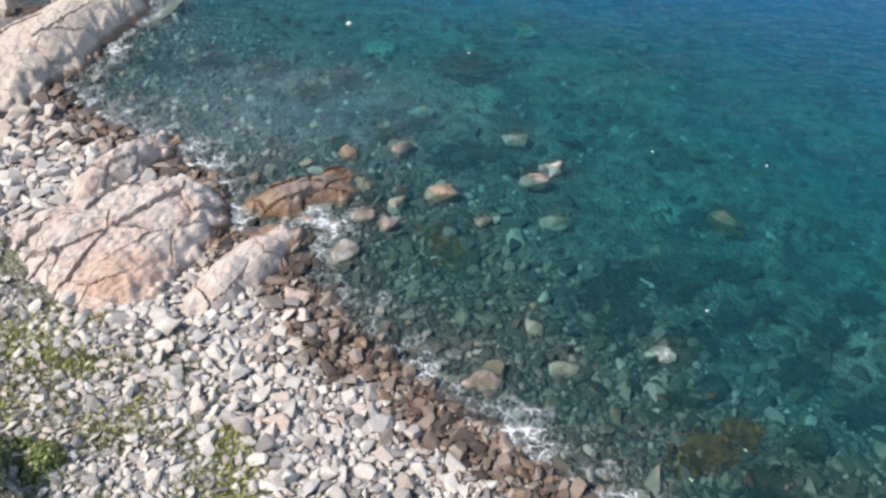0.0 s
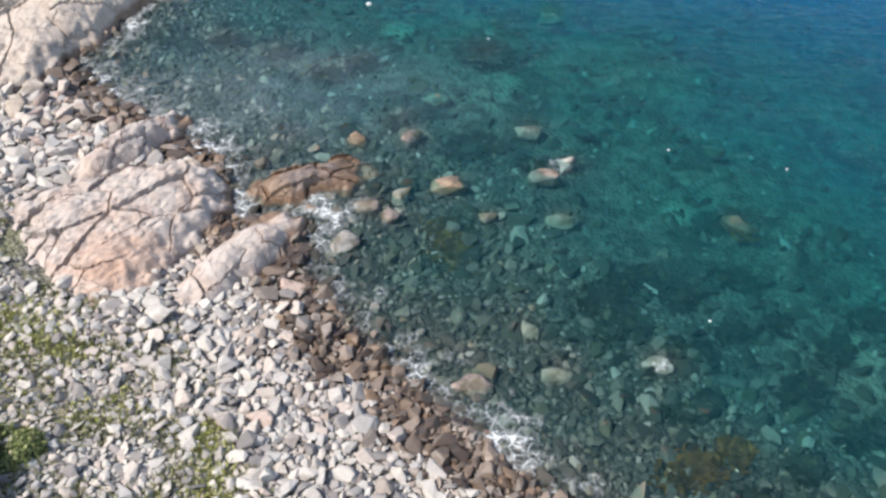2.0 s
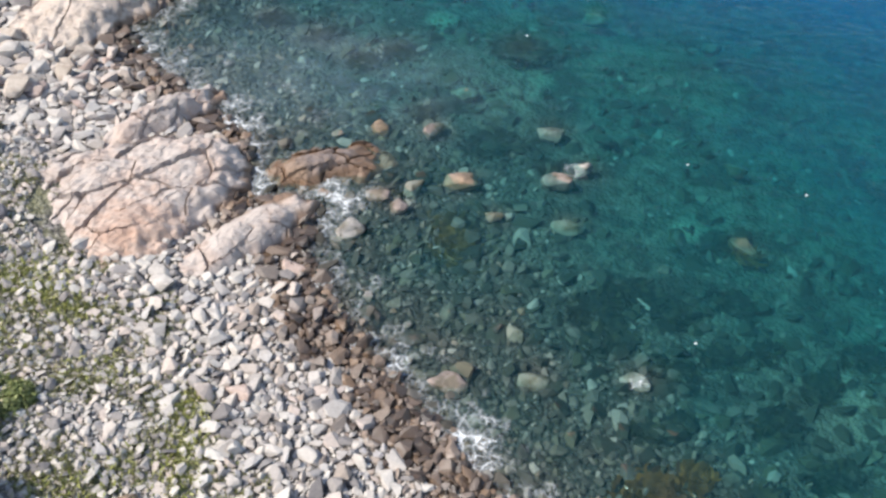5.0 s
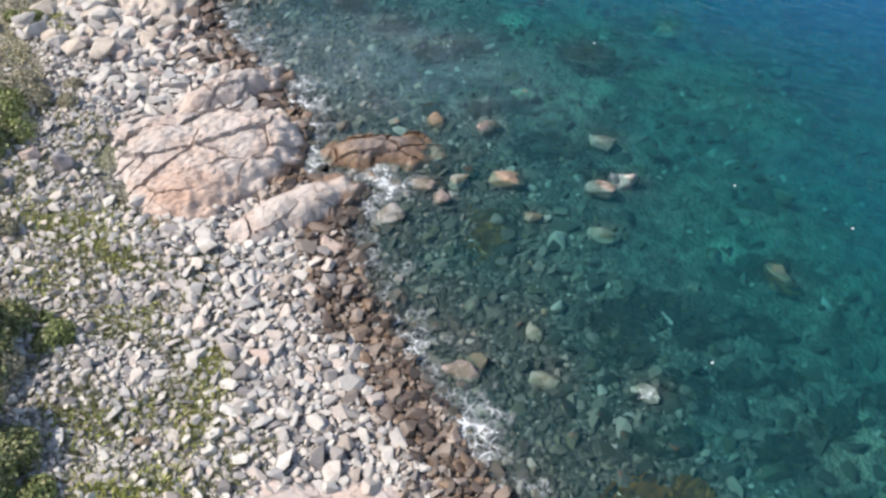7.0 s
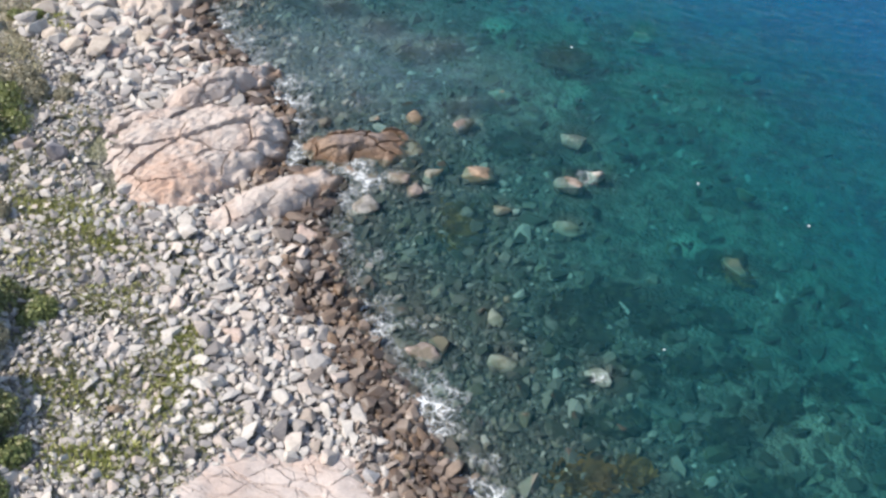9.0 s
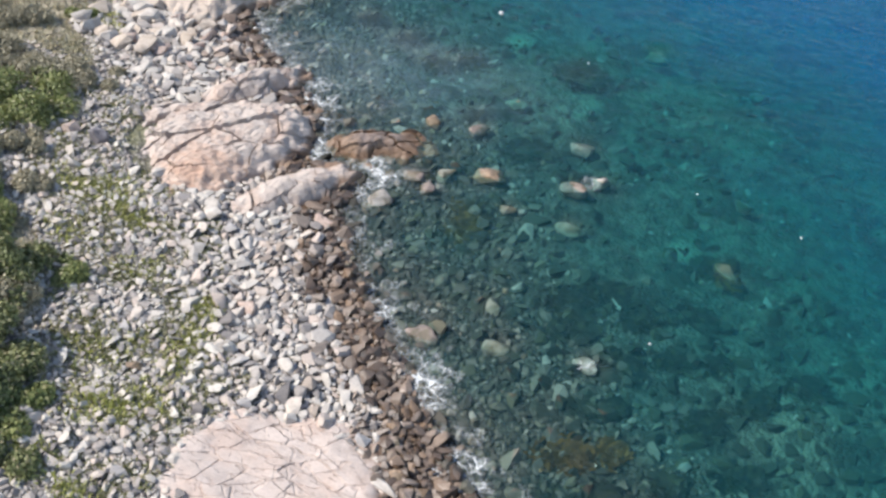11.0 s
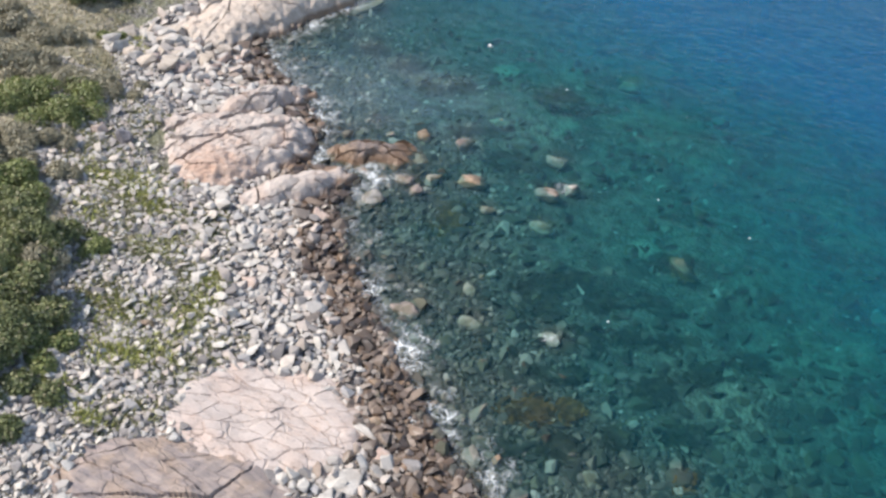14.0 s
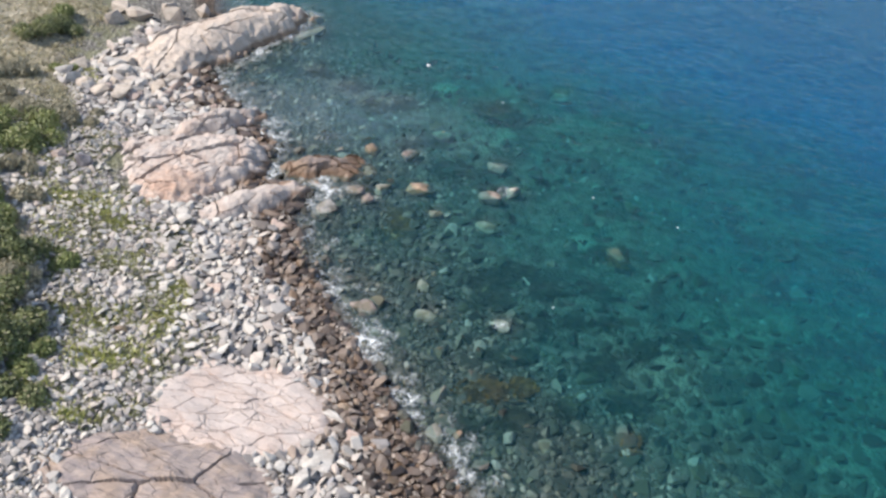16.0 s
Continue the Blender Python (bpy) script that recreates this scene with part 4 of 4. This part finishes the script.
bush(-22.0, 20.6, 2.4, 2.0, 1.5, 0, green_leaf, "green bush on the slope", 8, 5000)
bush(-15.6, 19.4, 1.0, 0.7, 0.7, 10, green_leaf, "low green bush at the edge of the stones", 9, 2200)
bush(-38.0, 44.3, 2.5, 1.3, 1.9, 62, dark_leaf, "tall dark green bush below the headland", 10, 4600)
bush(-38.0, 47.8, 1.5, 1.1, 1.3, 30, green_leaf, "green bush below the headland", 12, 2200)
bush(-35.4, 37.6, 1.7, 1.1, 1.1, 20, grey_leaf, "dry grey-brown shrub below the headland", 26, 2600)
bush(-26.4, 34.2, 2.0, 1.5, 0.9, 40, grey_leaf, "dry grey-brown shrub spilling onto the stones", 27, 3200)
bush(-33.2, 40.6, 0.8, 0.6, 0.7, 30, green_leaf, "small round green bush among pale stones", 13, 1200)
bush(-38.5, 36.0, 3.4, 2.6, 1.3, 20, grey_leaf, "dry grey-brown shrub on the slope", 15, 5000)


def blades(x0, y0, spread_x, spread_y, n, height, r, lean=0.5):
    """Upright blades round a place, as arrays."""
    x, y = x0 + r.normal(0, spread_x, n), y0 + r.normal(0, spread_y, n)
    base = np.stack([x, y, land(x, y)], -1)
    d = r.normal(0, lean, (n, 3))
    d[:, 2] = 1
    d /= np.linalg.norm(d, axis=1, keepdims=True)
    side = np.cross(d, r.normal(size=(n, 3)))
    side /= np.linalg.norm(side, axis=1, keepdims=True)
    h = (height * r.uniform(0.5, 1.3, n))[:, None]
    v = np.stack([base - side * h * 0.16, base + side * h * 0.16, base + d * h * 0.7 + side * h * 0.14, base + d * h], 1).reshape(-1, 3)
    return v, np.arange(4 * n).reshape(n, 4)


def herb(x, y, sx, sy, n, label, seed, mat=herb_leaf, height=0.28):
    r = np.random.default_rng(seed)
    v, f = blades(x, y, sx * 1.15, sy * 1.15, int(n * 0.55), height, r, 0.9)
    g = at_ground(x, y)
    v = v - (x, y, g)
    v[:, 2] += 0.12
    ob = new("beach_herb")
    ob.location = (x, y, g)
    tagged(part("foliage", mesh_of("foliage", v, f, mat), ob), kind="stuff")
    return tagged(ob, label, "herb", group="herbs among the stones")


for k, (x, y, sx, sy, n) in enumerate([(-18.6, 26.0, 0.9, 0.7, 900), (-16.8, 24.9, 0.7, 0.5, 500), (-15.4, 24.7, 0.6, 0.5, 350), (-8.6, 21.2, 0.35, 0.4, 520), (-8.0, 19.3, 0.4, 0.7, 620), (-7.4, 17.6, 0.45, 0.6, 500), (-7.2, 15.2, 0.5, 0.6, 420), (-8.9, 13.3, 0.8, 0.5, 700), (-7.8, 14.0, 0.5, 0.4, 300), (-8.9, 9.7, 0.6, 0.5, 520), (-6.5, 9.4, 0.4, 0.3, 320), (-11.4, 15.8, 0.8, 0.6, 500), (-10.2, 17.2, 0.6, 0.6, 260), (-13.2, 21.8, 0.8, 0.6, 260), (-17.8, 21.8, 0.8, 0.5, 400), (-20.6, 25.2, 0.6, 0.5, 420), (-30.6, 40.8, 0.6, 0.5, 260), (-32.0, 41.6, 0.5, 0.5, 240)]):
    herb(x, y, sx, sy, n, "low yellow-green herb growing between beach stones", 40 + k)

r = np.random.default_rng(77)
hx, hy = r.uniform(-26, -4, 12000), r.uniform(7, 34, 12000)
hd = inland(hx, hy)
ok = (hd > 6.3) & (hd < 15) & (lumps(hx, hy, 1.6, 6.0) > r.uniform(-0.5, 0.5, len(hx))) & off_bedrock(hx, hy)
vs = [blades(a, b, 0.12, 0.12, 7, 0.2, r, 0.9)[0] for a, b in zip(hx[ok], hy[ok])]
v = np.concatenate(vs)
v[:, 2] += 0.1
ob = new("herb_sprigs", mesh_of("herb_sprigs", v, np.arange(len(v)).reshape(-1, 4), leaf_mat("sprig_leaf", (0.0, (0.18, 0.19, 0.07)), (0.5, (0.28, 0.28, 0.11)), (1.0, (0.38, 0.36, 0.18)))))
tagged(ob, "sparse green sprigs between the upper beach stones", "grass", kind="stuff")

hx, hy = r.uniform(-60, -12, 17000), r.uniform(-6, 66, 17000)
hd = inland(hx, hy)
ok = (hd + rise(hx, hy, hd) > 13.0 + 2 * lumps(hx, hy, 3.0)) & (hd < 40)
v = np.concatenate([blades(a, b, 0.25, 0.25, 7, 0.3, r, 1.1)[0] for a, b in zip(hx[ok], hy[ok])])
ob = new("dry_grass", mesh_of("dry_grass", v, np.arange(len(v)).reshape(-1, 4), straw))
tagged(ob, "dry straw-coloured grass on the slope above the beach", "grass", kind="stuff")


def kelp(x, y, long, wide, heading, n, mat, label, seed, z=-0.12):
    """Kelp: a mat of wavy ribbons streaming under the surface from a holdfast."""
    r = np.random.default_rng(seed)
    vs, fs = [], []
    c, s = math.cos(radians(heading)), math.sin(radians(heading))
    for _ in range(n):
        a, q = r.uniform(0, 6.28), min(abs(r.normal(0, 0.62)), 1.4)
        u, w = long * q * math.cos(a), wide * q * math.sin(a)
        ang = r.normal(radians(heading), 0.9)
        ln, wd, h = r.uniform(0.35, 0.9), r.uniform(0.07, 0.15), -0.05 - 0.22 * r.uniform(0, 1)
        o = len(vs)
        for t in range(5):
            f = t / 4 * ln
            bend = ang + 0.7 * math.sin(2.5 * f + a)
            px, py = u * c - w * s + f * math.cos(bend), u * s + w * c + f * math.sin(bend)
            k = wd * (1 - 0.6 * abs(t - 1.5) / 2.5)
            vs += [(px - k * math.sin(bend), py + k * math.cos(bend), h + 0.05 * math.sin(4 * f + a)), (px + k * math.sin(bend), py - k * math.cos(bend), h + 0.05 * math.cos(3 * f))]
        fs += [(o + 2 * t, o + 2 * t + 1, o + 2 * t + 3, o + 2 * t + 2) for t in range(4)]
    ob = new("kelp", mesh_of("kelp", vs, fs, mat))
    ob.location = (x, y, z)
    return tagged(ob, label, "seaweed", group="kelp in the shallows")


kelp(10.8, 22.2, 1.7, 1.0, 15, 300, dark_kelp, "dark weed below a golden kelp clump", 8, -0.3)
kelp(11.0, 22.0, 1.3, 0.7, 15, 360, kelp_leaf, "golden-brown kelp clump under shallow water", 1)
kelp(12.9, 23.0, 0.6, 0.45, 20, 170, kelp_leaf, "small golden kelp clump under shallow water", 2)
kelp(19.6, 21.6, 0.5, 0.4, 20, 50, kelp_leaf, "small golden kelp clump on a dark boulder", 9, -0.35)
kelp(0.0, 34.5, 1.0, 1.6, 30, 420, olive_kelp, "olive kelp clump under shallow water", 3, -0.3)
kelp(15.4, 36.8, 0.6, 0.35, -50, 60, kelp_leaf, "small golden kelp clump on a boulder", 4, -0.25)


kelp(0.0, 34.4, 1.3, 1.9, 30, 520, dark_kelp, "dark weed below an olive kelp clump", 7, -0.42)
kelp(1.2, 52.2, 1.9, 0.95, -10, 420, dark_kelp, "broad dark weed bed on a sunken reef", 5, -0.3)
kelp(0.9, 42.4, 1.6, 0.6, 0, 200, dark_kelp, "dark weed on a sunken rock", 6, -0.3)
WEED = [(-18.9, 51.8, 1.6, 0.8), (-15.7, 52.1, 1.3, 0.7), (-11.9, 50.8, 1.7, 0.8), (-8.6, 48.9, 1.5, 0.7), (-6.7, 50.3, 1.4, 0.7), (-9.4, 46.4, 1.1, 0.6), (-6.9, 46.3, 1.0, 0.5), (-3.7, 44.5, 1.2, 0.6), (-2.4, 45.6, 1.2, 0.5), (0.4, 43.0, 1.3, 0.6), (8.6, 31.0, 1.1, 0.7), (9.2, 29.6, 0.9, 0.6), (12.1, 32.0, 0.8, 0.5), (13.9, 29.9, 1.0, 0.6), (14.0, 37.6, 1.1, 0.6), (10.8, 24.9, 0.8, 0.5), (12.3, 25.7, 0.7, 0.5), (8.0, 29.2, 0.8, 0.5), (4.2, 41.6, 0.9, 0.5), (16.2, 30.6, 0.7, 0.5), (9.6, 32.8, 1.7, 1.1), (7.6, 31.4, 1.2, 0.9), (14.6, 33.6, 1.3, 0.8), (16.4, 26.6, 1.2, 0.9), (18.6, 29.0, 1.3, 0.8), (13.4, 20.4, 1.2, 0.9), (15.8, 22.4, 1.1, 0.8), (12.0, 28.6, 1.2, 0.8), (18.8, 24.4, 1.3, 0.8), (11.2, 19.0, 1.0, 0.8), (20.8, 31.4, 1.2, 0.7)]
for k, (x, y, a, b) in enumerate(WEED):
    kelp(x, y, a * 0.75, b * 0.7, (k * 37) % 90 - 30, int(190 * a * b), dark_kelp, "soft dark weed patch on the sea bed", 10 + k, at_ground(x, y) + 0.32)
# small weedy cobbles, singly and in drifts, on the outer bed
WEEDY = ((0.0, (0.014, 0.018, 0.014)), (0.6, (0.03, 0.036, 0.026)), (1.0, (0.06, 0.06, 0.035)))
wx, wy, ws, wd = scatter(26000, -14, 34, 12, 62, lambda x, y, d: np.clip(rng.lognormal(math.log(0.5), 0.35, len(x)), 0.25, 1.1), lambda x, y, d: (d < -5) & (d > -24) & (lumps(x, y, 2.4, 15.0) > np.where(y < 34, -0.6, 0.2)), 0.66)
ob = new("weedy_cobbles", joined_stones("weedy_cobbles", rows_for(wx, wy, ws, 0.05), stone_mat("weedy_cobble", WEEDY, rough=0.9, patch=(0.02, 0.025, 0.015))))
tagged(ob, "dark weed-grown cobbles on the outer sea bed", "stones", kind="stuff")

# ---- foam and floats ----
FOAM = [(-24.5, 47.0, 2.4, 0.75), (-6.6, 36.5, 1.4, 0.85), (-4.9, 36.4, 1.2, 0.6), (-7.2, 34.4, 0.9, 0.5), (6.0, 40.6, 0.9, 0.5), (10.4, 27.4, 0.8, 0.45), (-2.2, 42.9, 0.8, 0.45), (-11.4, 37.4, 1.2, 0.6), (-12.4, 39.2, 1.2, 0.75), (-14.4, 40.9, 1.2, 0.85), (-17.0, 42.9, 1.3, 0.8), (-20.6, 45.0, 1.6, 0.75), (-23.4, 46.9, 1.6, 0.8), (-9.6, 42.4, 2.2, 0.33), (-12.8, 44.6, 2.4, 0.34), (-16.6, 46.6, 2.4, 0.34), (-22.0, 62.0, 1.3, 0.6), (-22.6, 48.6, 2.0, 0.42)]
fx, fy = np.arange(-30, 17, 0.25), np.arange(11, 65, 0.25)
FX, FY = np.meshgrid(fx, fy, indexing="ij")
FD = inland(FX, FY)
# one broken line of spent waves along the beach, wider and thinner in places
reach = 1.9 + 0.9 * lumps(FX, FY, 2.6, 3.0)
amount = np.exp(-((FD + 1.3 + 0.5 * lumps(FX, FY, 1.7, 8.0)) / reach) ** 2) * (0.52 + 0.20 * lumps(FX, FY, 1.9, 12.0))
amount *= np.clip((1.0 - FD) / 0.6, 0, 1)
for x, y, w, a in FOAM:
    amount = np.maximum(amount, a * np.exp(-((FX - x) ** 2 + (FY - y) ** 2) / (w * w)))
amount = np.where(amount < 0.06, 0, amount)
FZ = np.maximum(0.035, land(FX, FY) + 0.05) + 0.03 * lumps(FX, FY, 1.2, 9.0)
faces = grid_faces(len(fx), len(fy))
faces = faces[(amount.ravel()[faces] > 0).any(1)]
used = np.unique(faces)
back = np.zeros(FX.size, int)
back[used] = np.arange(len(used))
ob = new("sea_foam", mesh_of("sea_foam", np.stack([FX, FY, FZ], -1).reshape(-1, 3)[used], back[faces], foam_look, True, amount=amount.ravel()[used]))
tagged(ob, "white lacy foam where small waves break on the shore", "foam", kind="stuff")


def float_buoy(x, y, radius, label):
    """A small float: a rounded body with a neck."""
    bm = bmesh.new()
    bmesh.ops.create_uvsphere(bm, u_segments=14, v_segments=8, radius=radius)
    for p in bm.verts:
        p.co.x *= 1.6
        if p.co.z > radius * 0.7:
            p.co.z += radius * 0.3
    me = bpy.data.meshes.new("buoy")
    bm.to_mesh(me)
    bm.free()
    me.materials.append(buoy_white)
    ob = new("buoy", me)
    ob.location = (x, y, radius * 0.3)
    return tagged(ob, label, "buoy", group="floats on the sea")


float_buoy(-6.7, 56.6, 0.12, "white float on the open water")
for x, y in ((12.2, 42.5), (18.6, 41.3), (12.9, 30.0), (1.6, 53.0)):
    float_buoy(x, y, 0.048, "tiny white float on the water")

# ---- single stones of the beach, the tideline and the shallows ----
for name, some, mat in (("stone", rows[lone], dry_piece), ("tideline_stone", rows[wash], wet_piece), ("seabed_stone", bed_rows[sunken], sunk_piece)):
    shared = [mesh_of(name, v, f, mat) for v, f in SHAPES]
    for k, (x, y, z, s, spin, tip, roll) in enumerate(some):
        ob = part(name, shared[k % len(SHAPES)], ground)
        ob.matrix_world = Matrix.LocRotScale((x, y, z), Euler((tip, roll, spin)), (s, s, s))
